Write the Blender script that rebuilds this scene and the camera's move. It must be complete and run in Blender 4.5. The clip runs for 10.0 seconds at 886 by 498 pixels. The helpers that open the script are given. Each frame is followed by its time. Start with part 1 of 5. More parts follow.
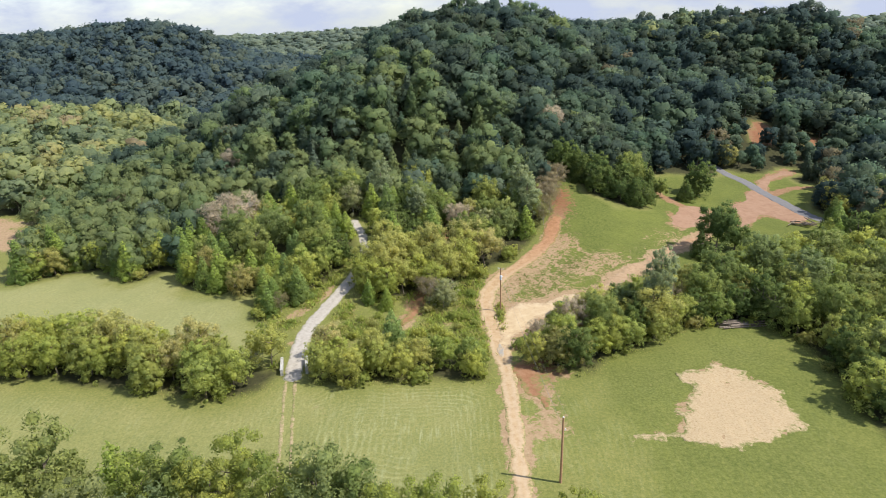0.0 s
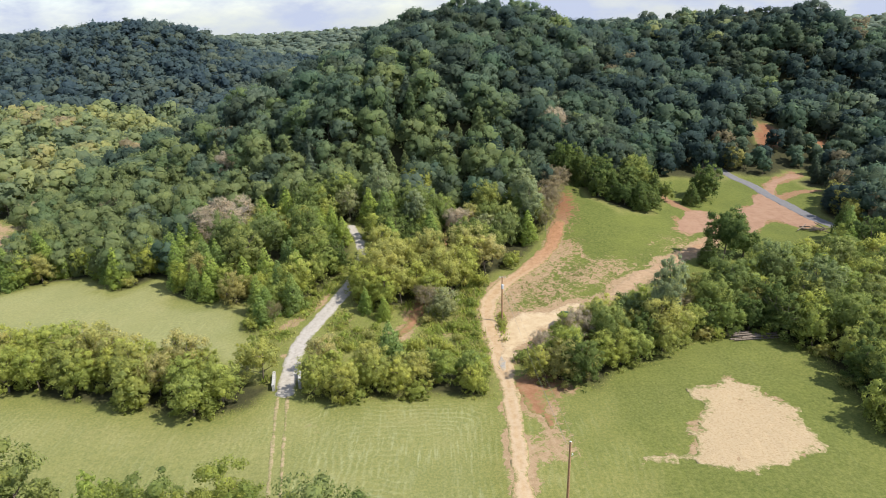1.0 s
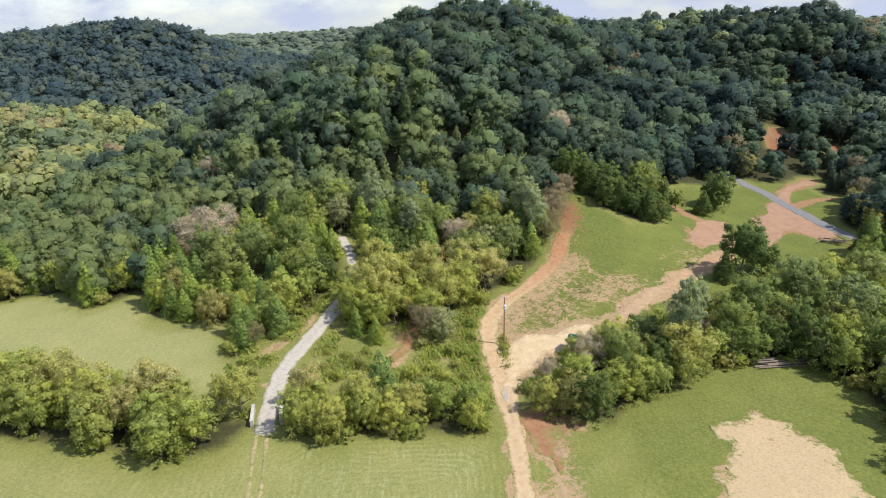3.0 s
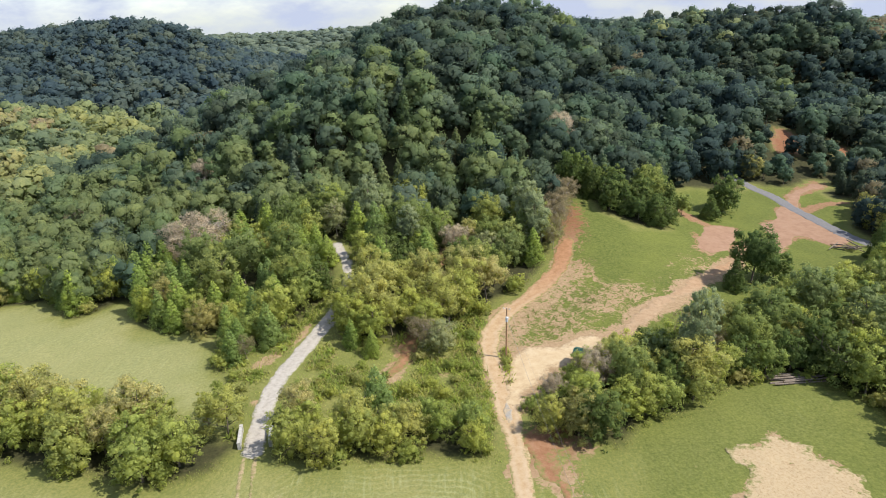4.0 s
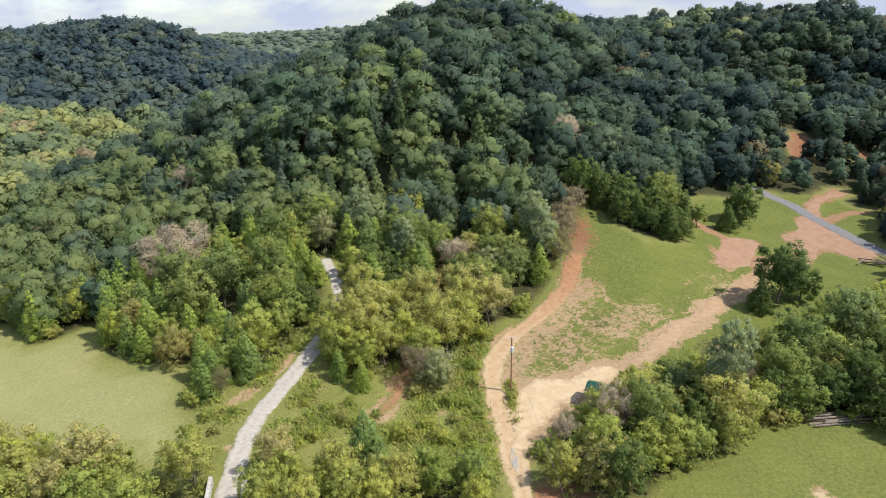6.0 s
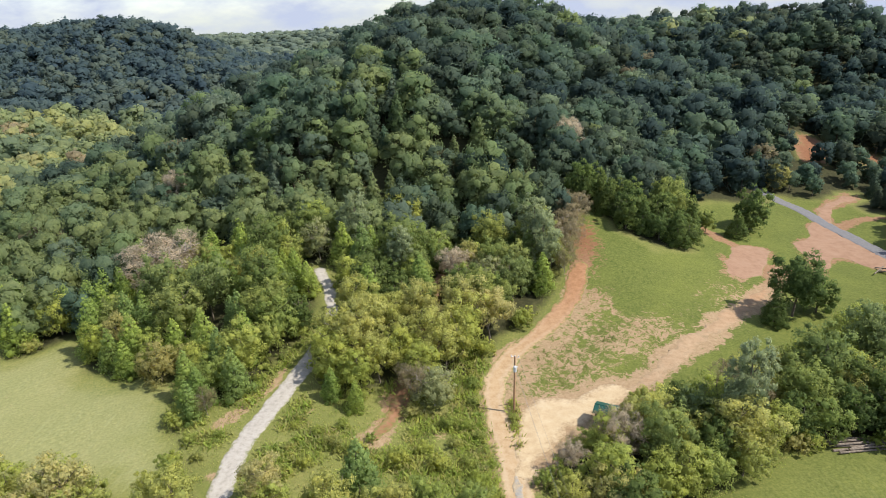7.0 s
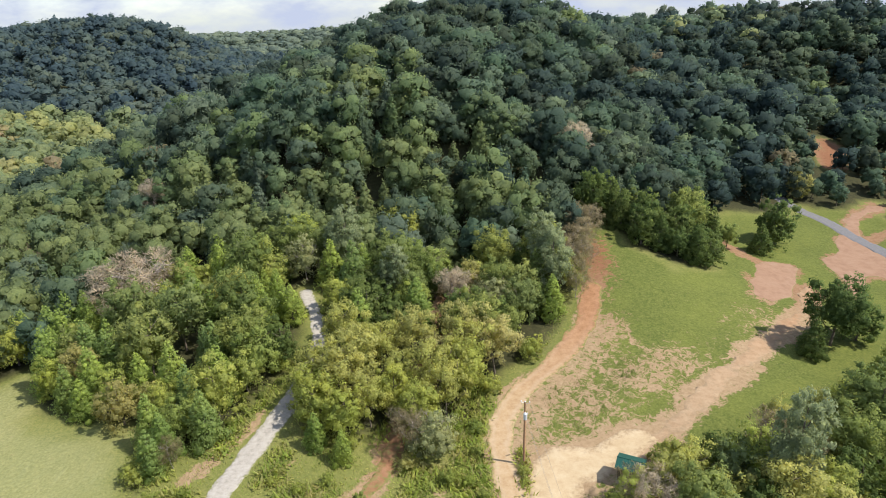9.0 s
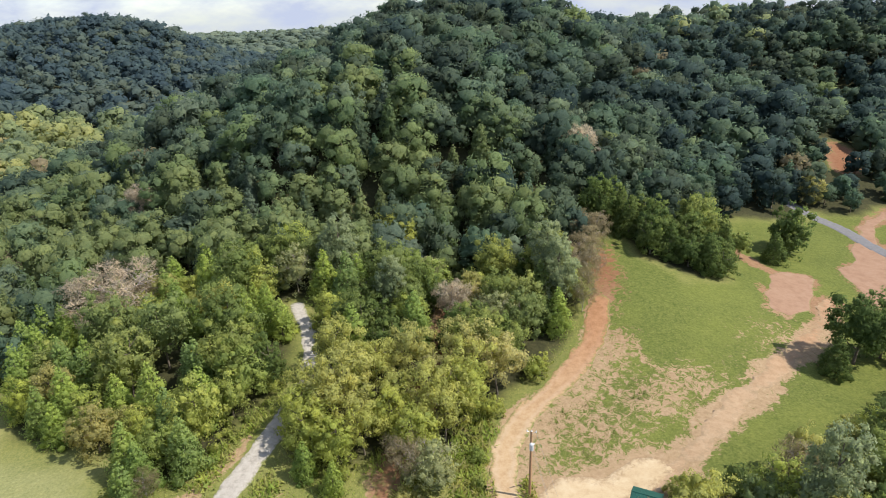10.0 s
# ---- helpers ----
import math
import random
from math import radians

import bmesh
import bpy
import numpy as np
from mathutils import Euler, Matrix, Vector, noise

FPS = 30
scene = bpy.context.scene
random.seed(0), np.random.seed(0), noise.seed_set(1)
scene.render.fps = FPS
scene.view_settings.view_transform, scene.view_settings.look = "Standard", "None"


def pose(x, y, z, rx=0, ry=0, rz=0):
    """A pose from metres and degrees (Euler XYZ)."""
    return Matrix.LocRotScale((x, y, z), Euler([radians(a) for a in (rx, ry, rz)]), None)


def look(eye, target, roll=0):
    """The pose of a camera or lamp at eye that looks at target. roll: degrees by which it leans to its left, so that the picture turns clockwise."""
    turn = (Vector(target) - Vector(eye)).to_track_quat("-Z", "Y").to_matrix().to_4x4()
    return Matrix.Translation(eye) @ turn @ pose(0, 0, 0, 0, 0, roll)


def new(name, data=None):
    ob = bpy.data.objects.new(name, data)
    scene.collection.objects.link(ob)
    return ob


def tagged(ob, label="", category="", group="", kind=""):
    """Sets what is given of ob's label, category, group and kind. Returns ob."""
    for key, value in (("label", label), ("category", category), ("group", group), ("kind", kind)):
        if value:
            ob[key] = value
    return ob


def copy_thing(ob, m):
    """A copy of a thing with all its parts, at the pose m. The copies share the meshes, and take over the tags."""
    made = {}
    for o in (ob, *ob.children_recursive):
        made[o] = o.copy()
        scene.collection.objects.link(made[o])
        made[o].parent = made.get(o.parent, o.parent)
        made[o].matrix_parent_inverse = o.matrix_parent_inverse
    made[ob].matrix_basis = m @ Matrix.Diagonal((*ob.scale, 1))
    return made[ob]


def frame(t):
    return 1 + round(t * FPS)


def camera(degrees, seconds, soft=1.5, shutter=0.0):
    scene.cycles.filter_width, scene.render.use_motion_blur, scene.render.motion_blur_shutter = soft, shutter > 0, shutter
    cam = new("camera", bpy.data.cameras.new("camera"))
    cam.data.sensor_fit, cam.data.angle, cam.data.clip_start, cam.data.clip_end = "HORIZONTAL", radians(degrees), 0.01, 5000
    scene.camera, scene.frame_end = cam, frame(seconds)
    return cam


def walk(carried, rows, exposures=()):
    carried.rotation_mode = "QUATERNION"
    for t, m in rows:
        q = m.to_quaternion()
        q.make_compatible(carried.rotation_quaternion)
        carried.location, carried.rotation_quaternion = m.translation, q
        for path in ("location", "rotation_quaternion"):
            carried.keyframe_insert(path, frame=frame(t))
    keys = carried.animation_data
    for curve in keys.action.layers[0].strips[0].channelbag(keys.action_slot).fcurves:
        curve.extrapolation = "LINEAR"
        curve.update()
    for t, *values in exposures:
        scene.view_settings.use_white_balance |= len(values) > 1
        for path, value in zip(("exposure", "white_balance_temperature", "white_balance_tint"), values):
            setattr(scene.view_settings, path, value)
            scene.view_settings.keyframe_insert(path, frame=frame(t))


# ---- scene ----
cam = camera(71.1, 10.0, 0.85)
PATH = [
    (0, (0.333, -0.844, 52.364), (0.304, 1.022, 51.644), -2.0),
    (0.5, (0.33, 1.359, 52.277), (0.301, 3.224, 51.557), -2.0),
    (1, (0.374, 3.638, 52.166), (0.346, 5.503, 51.446), -2.0),
    (1.5, (0.366, 5.98, 52.015), (0.34, 7.845, 51.294), -2.0),
    (2, (0.377, 8.331, 51.817), (0.353, 10.197, 51.098), -2.0),
    (2.5, (0.378, 10.646, 51.652), (0.356, 12.512, 50.933), -1.9),
    (4, (0.371, 17.961, 51.151), (0.354, 19.827, 50.431), -1.8),
    (4.5, (0.391, 20.542, 50.972), (0.375, 22.408, 50.253), -1.8),
    (5, (0.428, 23.117, 50.859), (0.413, 24.983, 50.139), -1.8),
    (5.5, (0.404, 25.79, 50.68), (0.391, 27.655, 49.959), -1.8),
    (7, (0.593, 33.82, 50.171), (0.583, 35.686, 49.451), -1.8),
    (7.5, (0.567, 36.617, 50.104), (0.558, 38.483, 49.382), -1.8),
    (8, (0.593, 39.306, 49.966), (0.586, 41.171, 49.245), -1.8),
    (8.5, (0.514, 42.123, 49.837), (0.508, 43.988, 49.114), -1.8),
    (9, (0.506, 44.956, 49.567), (0.502, 46.821, 48.845), -1.8),
    (9.5, (0.543, 47.816, 49.335), (0.54, 49.681, 48.614), -1.7),
    (10, (0.47, 50.748, 49.169), (0.47, 52.613, 48.447), -1.7),
]
walk(cam, [(t, look(eye, target, roll)) for t, eye, target, roll in PATH], ((0, 0.94, 6350, 10), (10, 0.94, 6350, 10)))

# ---- sky, sun, exposure ----
SUN_DIR = Vector((0.585, -0.15, 0.797)).normalized()
sun_data = bpy.data.lights.new("sun", "SUN")
sun_data.energy, sun_data.angle, sun_data.color = 3.6, radians(0.53), (1.0, 0.95, 0.86)
sun = new("sun", sun_data)
sun.matrix_world = look((0, 0, 200), Vector((0, 0, 200)) - SUN_DIR)

world = bpy.data.worlds.new("sky")
scene.world = world
world.use_nodes = True
wn, wl = world.node_tree.nodes, world.node_tree.links
wn.clear()
sky = wn.new("ShaderNodeTexSky")
sky.sky_type, sky.sun_disc = "NISHITA", False
sky.sun_elevation, sky.sun_rotation = math.asin(SUN_DIR.z), math.atan2(SUN_DIR.x, SUN_DIR.y)
sky.dust_density, sky.air_density = 0.6, 1.2
coord = wn.new("ShaderNodeTexCoord")
stretch = wn.new("ShaderNodeMapping")
stretch.inputs["Scale"].default_value = (2.2, 2.2, 5.5)
puff = wn.new("ShaderNodeTexNoise")
puff.inputs["Scale"].default_value, puff.inputs["Detail"].default_value, puff.inputs["Roughness"].default_value = 2.6, 7.0, 0.58
edge = wn.new("ShaderNodeValToRGB")
edge.color_ramp.elements[0].position, edge.color_ramp.elements[1].position = 0.38, 0.60
edge.color_ramp.elements[0].color = (0.35, 0.35, 0.35, 1)
white = wn.new("ShaderNodeMix")
white.data_type = "RGBA"
white.inputs[7].default_value = (2.05, 2.26, 2.85, 1)
back = wn.new("ShaderNodeBackground")
back.inputs["Strength"].default_value = 0.15
wout = wn.new("ShaderNodeOutputWorld")
wl.new(coord.outputs["Generated"], stretch.inputs["Vector"])
wl.new(stretch.outputs["Vector"], puff.inputs["Vector"])
wl.new(puff.outputs["Fac"], edge.inputs["Fac"])
wl.new(edge.outputs["Color"], white.inputs[0])
tone = wn.new("ShaderNodeMix")
tone.data_type, tone.blend_type = "RGBA", "MULTIPLY"
tone.inputs[0].default_value, tone.inputs[7].default_value = 1.0, (0.78, 0.88, 1.0, 1)
wl.new(sky.outputs["Color"], tone.inputs[6])
wl.new(tone.outputs[2], white.inputs[6])
wl.new(white.outputs[2], back.inputs["Color"])
wl.new(back.outputs["Background"], wout.inputs["Surface"])


# ---- materials ----
def material(name):
    m = bpy.data.materials.new(name)
    m.use_nodes = True
    m.node_tree.nodes.clear()
    return m, m.node_tree.nodes, m.node_tree.links


def ramp(nodes, *stops):
    r = nodes.new("ShaderNodeValToRGB")
    els = r.color_ramp.elements
    els[0].position, els[1].position = stops[0][0], stops[-1][0]
    els[0].color, els[1].color = (*stops[0][1], 1), (*stops[-1][1], 1)
    for at, colour in stops[1:-1]:
        els.new(at).color = (*colour, 1)
    return r


def noise_node(nodes, links, scale, detail=6.0, rough=0.6, vector=None, distort=0.0):
    n = nodes.new("ShaderNodeTexNoise")
    n.inputs["Scale"].default_value, n.inputs["Detail"].default_value = scale, detail
    n.inputs["Roughness"].default_value, n.inputs["Distortion"].default_value = rough, distort
    if vector is None:
        c = nodes.new("ShaderNodeNewGeometry")
        vector = c.outputs["Position"]
    links.new(vector, n.inputs["Vector"])
    return n.outputs["Fac"]


def math_node(nodes, links, op, a, b=0.5, clamp=False):
    n = nodes.new("ShaderNodeMath")
    n.operation, n.use_clamp = op, clamp
    for k, v in ((0, a), (1, b)):
        if isinstance(v, (int, float)):
            n.inputs[k].default_value = v
        else:
            links.new(v, n.inputs[k])
    return n.outputs[0]


def blend(nodes, links, fac, a, b, mode="MIX"):
    n = nodes.new("ShaderNodeMix")
    n.data_type, n.blend_type = "RGBA", mode
    for k, v in ((0, fac), (6, a), (7, b)):
        if isinstance(v, (int, float)):
            n.inputs[k].default_value = v
        elif isinstance(v, tuple):
            n.inputs[k].default_value = (*v, 1)
        else:
            links.new(v, n.inputs[k])
    return n.outputs[2]


def attribute(nodes, name):
    a = nodes.new("ShaderNodeAttribute")
    a.attribute_name = name
    return a.outputs["Fac"]


def finish(m, nodes, links, colour, rough=0.85, height=None, bump=0.3, reach=0.1, metal=0.0, specular=0.3, translucent=0.0):
    p = nodes.new("ShaderNodeBsdfPrincipled")
    p.inputs["Roughness"].default_value, p.inputs["Metallic"].default_value = rough, metal
    p.inputs["Specular IOR Level"].default_value = specular
    if isinstance(colour, tuple):
        p.inputs["Base Color"].default_value = (*colour, 1)
    else:
        links.new(colour, p.inputs["Base Color"])
    if height is not None:
        b = nodes.new("ShaderNodeBump")
        b.inputs["Strength"].default_value, b.inputs["Distance"].default_value = bump, reach
        links.new(height, b.inputs["Height"])
        links.new(b.outputs["Normal"], p.inputs["Normal"])
    shader = p.outputs["BSDF"]
    if translucent:
        t = nodes.new("ShaderNodeBsdfTranslucent")
        if isinstance(colour, tuple):
            t.inputs["Color"].default_value = (*colour, 1)
        else:
            links.new(blend(nodes, links, 1.0, colour, (1.6, 1.6, 1.45), "MULTIPLY"), t.inputs["Color"])
        mix = nodes.new("ShaderNodeMixShader")
        mix.inputs[0].default_value = translucent
        links.new(shader, mix.inputs[1])
        links.new(t.outputs["BSDF"], mix.inputs[2])
        shader = mix.outputs[0]
    out = nodes.new("ShaderNodeOutputMaterial")
    links.new(shader, out.inputs["Surface"])
    return m


def foliage(name, tones, by_object=True, grain=4.6, relief=0.75, vary=1.0):
    """Leaves: the tree's own hue, and a lighter or darker tone for each leaf spray."""
    m, n, l = material(name)
    if by_object:
        info = n.new("ShaderNodeObjectInfo")
        pick = info.outputs["Random"]
    else:
        pick = attribute(n, "tint")
    hue = ramp(n, *[(k / (len(tones) - 1), c) for k, c in enumerate(tones)])
    l.new(pick, hue.inputs["Fac"])
    geo = n.new("ShaderNodeNewGeometry")
    leaf = ramp(n, (0.0, (1 - 0.24 * vary, 1 - 0.21 * vary, 1 - 0.20 * vary)), (0.5, (1, 1, 1)), (1.0, (1 + 0.28 * vary, 1 + 0.24 * vary, 1 + 0.14 * vary)))
    l.new(geo.outputs["Random Per Island"], leaf.inputs["Fac"])
    patch = ramp(n, (0.3, (0.84, 0.88, 0.88)), (0.7, (1.16, 1.11, 1.0)))
    l.new(noise_node(n, l, 0.45, 3.0), patch.inputs["Fac"])
    sprig = noise_node(n, l, grain, 4.0, 0.7)
    speck = ramp(n, (0.32, (0.80, 0.83, 0.83)), (0.5, (1.0, 1.0, 1.0)), (0.68, (1.22, 1.19, 1.12)))
    l.new(sprig, speck.inputs["Fac"])
    c = blend(n, l, 1.0, hue.outputs["Color"], leaf.outputs["Color"], "MULTIPLY")
    c = blend(n, l, 1.0, c, patch.outputs["Color"], "MULTIPLY")
    c = blend(n, l, 1.0, c, speck.outputs["Color"], "MULTIPLY")
    return finish(m, n, l, c, 0.65, sprig, relief, 0.7 / grain, specular=0.10, translucent=0.52)


def bark(name, dark, light):
    m, n, l = material(name)
    r = ramp(n, (0.3, dark), (0.7, light))
    f = noise_node(n, l, 6.0, 6.0, 0.7)
    l.new(f, r.inputs["Fac"])
    return finish(m, n, l, r.outputs["Color"], 0.9, f, 0.6, 0.03)


MAT_OAK = foliage("leaves_oak", [(0.150, 0.196, 0.066), (0.225, 0.262, 0.080), (0.178, 0.218, 0.104), (0.270, 0.290, 0.090), (0.160, 0.204, 0.070), (0.215, 0.230, 0.105)], relief=0.45)
MAT_HEDGE = foliage("leaves_hedgerow", [(0.259, 0.303, 0.086), (0.341, 0.363, 0.101), (0.220, 0.273, 0.088), (0.369, 0.380, 0.110), (0.314, 0.288, 0.121), (0.292, 0.336, 0.097)], relief=0.45)
MAT_CEDAR = foliage("leaves_cedar", [(0.193, 0.263, 0.084), (0.266, 0.332, 0.092), (0.299, 0.353, 0.094), (0.208, 0.274, 0.109), (0.239, 0.308, 0.087)], relief=0.45)
MAT_DARK = foliage("leaves_hornbeam", [(0.098, 0.140, 0.048), (0.122, 0.162, 0.052), (0.142, 0.178, 0.060)], relief=0.45)
MAT_YELLOW = foliage("leaves_box_elder", [(0.311, 0.344, 0.089), (0.350, 0.362, 0.100), (0.286, 0.331, 0.093), (0.340, 0.335, 0.117)], relief=0.45)
MAT_TAN = foliage("leaves_autumn", [(0.376, 0.366, 0.136), (0.350, 0.355, 0.112), (0.392, 0.355, 0.170)], relief=0.45)
MAT_GREY = foliage("leaves_grey_green", [(0.270, 0.285, 0.150), (0.300, 0.310, 0.165)], relief=0.45)
MAT_SILVER = foliage("leaves_silver", [(0.240, 0.278, 0.165), (0.262, 0.298, 0.178)])
MAT_SHRUB = foliage("leaves_shrub", [(0.259, 0.298, 0.073), (0.313, 0.326, 0.089), (0.232, 0.276, 0.078), (0.335, 0.308, 0.124)])
# The dark, bluish first stops carry cloud shade and haze as leaf colour.
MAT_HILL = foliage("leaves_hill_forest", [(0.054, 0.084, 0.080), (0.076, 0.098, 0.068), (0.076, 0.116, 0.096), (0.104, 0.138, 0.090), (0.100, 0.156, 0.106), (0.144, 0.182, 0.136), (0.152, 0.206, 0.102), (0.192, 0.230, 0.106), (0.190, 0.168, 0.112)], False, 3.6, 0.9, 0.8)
MAT_VALLEY = foliage("leaves_valley_forest", [(0.160, 0.202, 0.128), (0.210, 0.250, 0.138), (0.262, 0.290, 0.144), (0.306, 0.314, 0.142), (0.305, 0.255, 0.165)], False, 2.4, 0.7, 0.6)
# Blue haze and cloud shade are painted into these far leaves.
MAT_FAR = foliage("leaves_far_forest_hazed", [(0.056, 0.086, 0.108), (0.070, 0.104, 0.118), (0.092, 0.126, 0.122), (0.130, 0.156, 0.122)], False, 1.4, 0.4, 0.35)
# Paler and greyer than real leaves: distance haze put into the colour.
MAT_HAZY = foliage("leaves_distant_forest_hazed", [(0.150, 0.190, 0.165), (0.175, 0.215, 0.175), (0.205, 0.240, 0.180)], False, 0.8, 0.4, 0.35)
MAT_TWIG = foliage("twig_haze", [(0.22, 0.185, 0.12), (0.26, 0.22, 0.15), (0.20, 0.18, 0.10)])
MAT_PALETWIG = foliage("pale_twigs", [(0.40, 0.335, 0.275), (0.45, 0.375, 0.30)])
MAT_BARK = bark("bark_grey_brown", (0.07, 0.055, 0.04), (0.2, 0.165, 0.125))
MAT_DEADWOOD = bark("bark_weathered", (0.22, 0.18, 0.15), (0.42, 0.37, 0.32))


# ---- shape of the land ----
def bumps(x, y, table):
    z = 0.0
    for cx, cy, sx, sy, height in table:
        z = z + height * np.exp(-0.5 * ((x - cx) / sx) ** 2 - 0.5 * ((y - cy) / sy) ** 2)
    return z


MAIN_HILL = ((0, 285, 45, 45, 37.0), (-45, 260, 40, 40, 9.0), (45, 255, 40, 35, 8.9), (-30, 200, 30, 30, 25.6), (25, 195, 25, 30, 10.8), (0, 165, 25, 20, -6.7), (-55, 175, 25, 30, -4.0), (60, 300, 40, 40, 9.4), (-72, 226, 20, 26, 6.0), (-38, 216, 13, 18, -5.0))
NEAR_SLOPES = ((30, 150, 15, 16, 4.7), (-22, 140, 18, 12, 5.45), (100, 230, 25, 20, 8.4), (8, 98, 14, 14, -1.56),
               (60, 115, 25, 25, -0.3), (200, 150, 60, 80, 1.6), (-100, 200, 50, 50, -2.9))
RIGHT_RIDGE = ((108, 360, 45, 50, 19.1), (170, 310, 45, 40, 29.5), (230, 280, 60, 60, 2.0), (60, 420, 60, 60, 17.7), (120, 270, 30, 30, -5.6), (150, 620, 90, 70, 24.4), (-60, 340, 70, 60, -14.0))
LEFT_HILLS = ((-230, 590, 60, 60, 32.5), (-320, 590, 60, 70, 12.8), (-150, 610, 60, 50, -16.2), (-420, 610, 90, 80, 27.3), (-180, 400, 90, 90, 2.7), (-260, 470, 120, 40, 9.0), (-460, 1080, 150, 90, 6.1), (-240, 1060, 150, 90, 2.5), (-60, 1080, 130, 90, 15.3), (-900, 1200, 350, 150, 17.1), (800, 800, 260, 200, 21.8), (700, 200, 150, 250, 30.0))


def land(x, y):
    """Height of the ground, for numbers or arrays."""
    fall = np.clip((np.asarray(y) - 1130) / 1200, 0, 1)
    return 0.2 - 90 * fall * fall * (3 - 2 * fall) + bumps(x, y, MAIN_HILL) + bumps(x, y, NEAR_SLOPES) + bumps(x, y, RIGHT_RIDGE) + bumps(x, y, LEFT_HILLS)


def vnoise(x, y, scale, seed=0):
    """Smooth value noise on the plan, about -1 to 1."""
    x, y = np.asarray(x, float) / scale, np.asarray(y, float) / scale
    ix, iy = np.floor(x).astype(np.int64), np.floor(y).astype(np.int64)
    fx, fy = x - ix, y - iy
    fx, fy = fx * fx * (3 - 2 * fx), fy * fy * (3 - 2 * fy)

    def rnd(a, b):
        v = (a * 374761393 + b * 668265263 + seed * 974634777) & 0x7FFFFFFF
        v = ((v ^ (v >> 13)) * 1274126177) & 0x7FFFFFFF
        return ((v ^ (v >> 16)) & 0xFFFF) / 32767.5 - 1
    return (rnd(ix, iy) * (1 - fx) + rnd(ix + 1, iy) * fx) * (1 - fy) + (rnd(ix, iy + 1) * (1 - fx) + rnd(ix + 1, iy + 1) * fx) * fy


def line_distance(x, y, line):
    """Distance on the plan to a polyline, and the way along it."""
    x, y = np.asarray(x, float), np.asarray(y, float)
    best, along, run = np.full(x.shape, 1e9), np.zeros(x.shape), 0.0
    for (ax, ay), (bx, by) in zip(line[:-1], line[1:]):
        dx, dy = bx - ax, by - ay
        length = math.hypot(dx, dy)
        t = np.clip(((x - ax) * dx + (y - ay) * dy) / length ** 2, 0, 1)
        d = np.hypot(x - ax - t * dx, y - ay - t * dy)
        near = d < best
        best, along = np.where(near, d, best), np.where(near, run + t * length, along)
        run += length
    return best, along


def area_distance(x, y, ring):
    """Signed distance on the plan to a closed outline: above zero inside."""
    x, y = np.asarray(x, float), np.asarray(y, float)
    inside = np.zeros(x.shape, bool)
    closed = list(ring) + [ring[0]]
    for (ax, ay), (bx, by) in zip(closed[:-1], closed[1:]):
        if ay != by:
            inside ^= ((ay > y) != (by > y)) & (x < (bx - ax) * (y - ay) / (by - ay) + ax)
    d = line_distance(x, y, closed)[0]
    return np.where(inside, d, -d)


# ---- the plan: ways, clearings, bare ground ----
DRIVE = ((-24.9, 81.5), (-25.8, 89), (-26, 95), (-25.3, 100), (-24, 105), (-21.9, 112.5), (-20, 119), (-18.8, 125), (-19.2, 129), (-20.4, 133.4), (-21.9, 137), (-22.9, 139.2))
TRACK = ((-20.2, 56), (-21.6, 63.1), (-23.1, 70.5), (-24.8, 79.5), (-24.9, 81.5))
DIRT_ROAD = ((6.6, -46), (7.6, 0), (7.6, 20), (7.7, 45), (7.8, 59.6), (8.1, 68.3), (8.3, 77.4), (8.2, 84), (8, 89), (7.6, 96.5), (6.9, 103), (6.6, 108), (7.5, 112.5),
             (10.1, 117), (14.5, 121.5), (19.1, 126.7), (22.6, 131.8), (24.3, 136.6), (25.4, 140))
BRANCH = ((8, 93), (10.5, 98), (15, 102), (23, 105.2), (29.3, 109.7), (36.2, 116.1), (46.4, 124.7), (55.4, 132.3), (61.2, 138), (65, 144))
PAVED = ((82.6, 190), (84.9, 183), (86.4, 180.4), (87.6, 177), (88.3, 170.3), (89.2, 163.4), (89.8, 156.9), (90.6, 149.8), (92.6, 144.2), (95, 138), (98.9, 126), (108.9, 108), (122.9, 90))
CROSS = ((85.4, 164.3), (89.7, 171.2), (93.5, 178), (97.2, 182), (101, 184.2), (105, 186))
CROSS_B = ((89.2, 166.6), (94.3, 170.1), (98.1, 171.7), (103.5, 172.6))
FOOTWAY = ((55.8, 165), (57.1, 160.7), (59, 156.8), (61, 154.5))
GULLY = ((-9, 99), (-7, 103.5), (-6.4, 108), (-4, 116), (-0.8, 128), (1.4, 142), (1.4, 149))
FIELD = ((-160, 84), (-68, 82), (-56.7, 80.2), (-44.5, 77.5), (-35.5, 75), (-29.6, 76.3), (-26.7, 83), (-22.5, 83), (-21.2, 80), (-16.4, 78), (-8.4, 79.2), (6.5, 79.2),
         (9, 86), (15, 81.6), (21.2, 80.8), (25, 85.2), (31.5, 86.9), (35.4, 90.2), (39.8, 92.6), (44, 93.3), (52.9, 93.6), (56.7, 88.6), (55.6, 78), (54, 68), (55, 50), (60, 24), (74, -40), (60, -160), (-150, -170), (-230, -40), (-210, 60))
CLEARING = ((-125, 112), (-92, 124), (-87, 128), (-78.8, 129.5), (-70.1, 121), (-64, 127.5), (-56, 116.5), (-47, 112.8), (-39, 110.5), (-38.4, 106), (-37, 101.5), (-34, 98), (-31, 94), (-29, 88), (-30, 84), (-33, 85), (-36, 87), (-41, 90.5), (-50, 91.5), (-80, 94), (-125, 94))
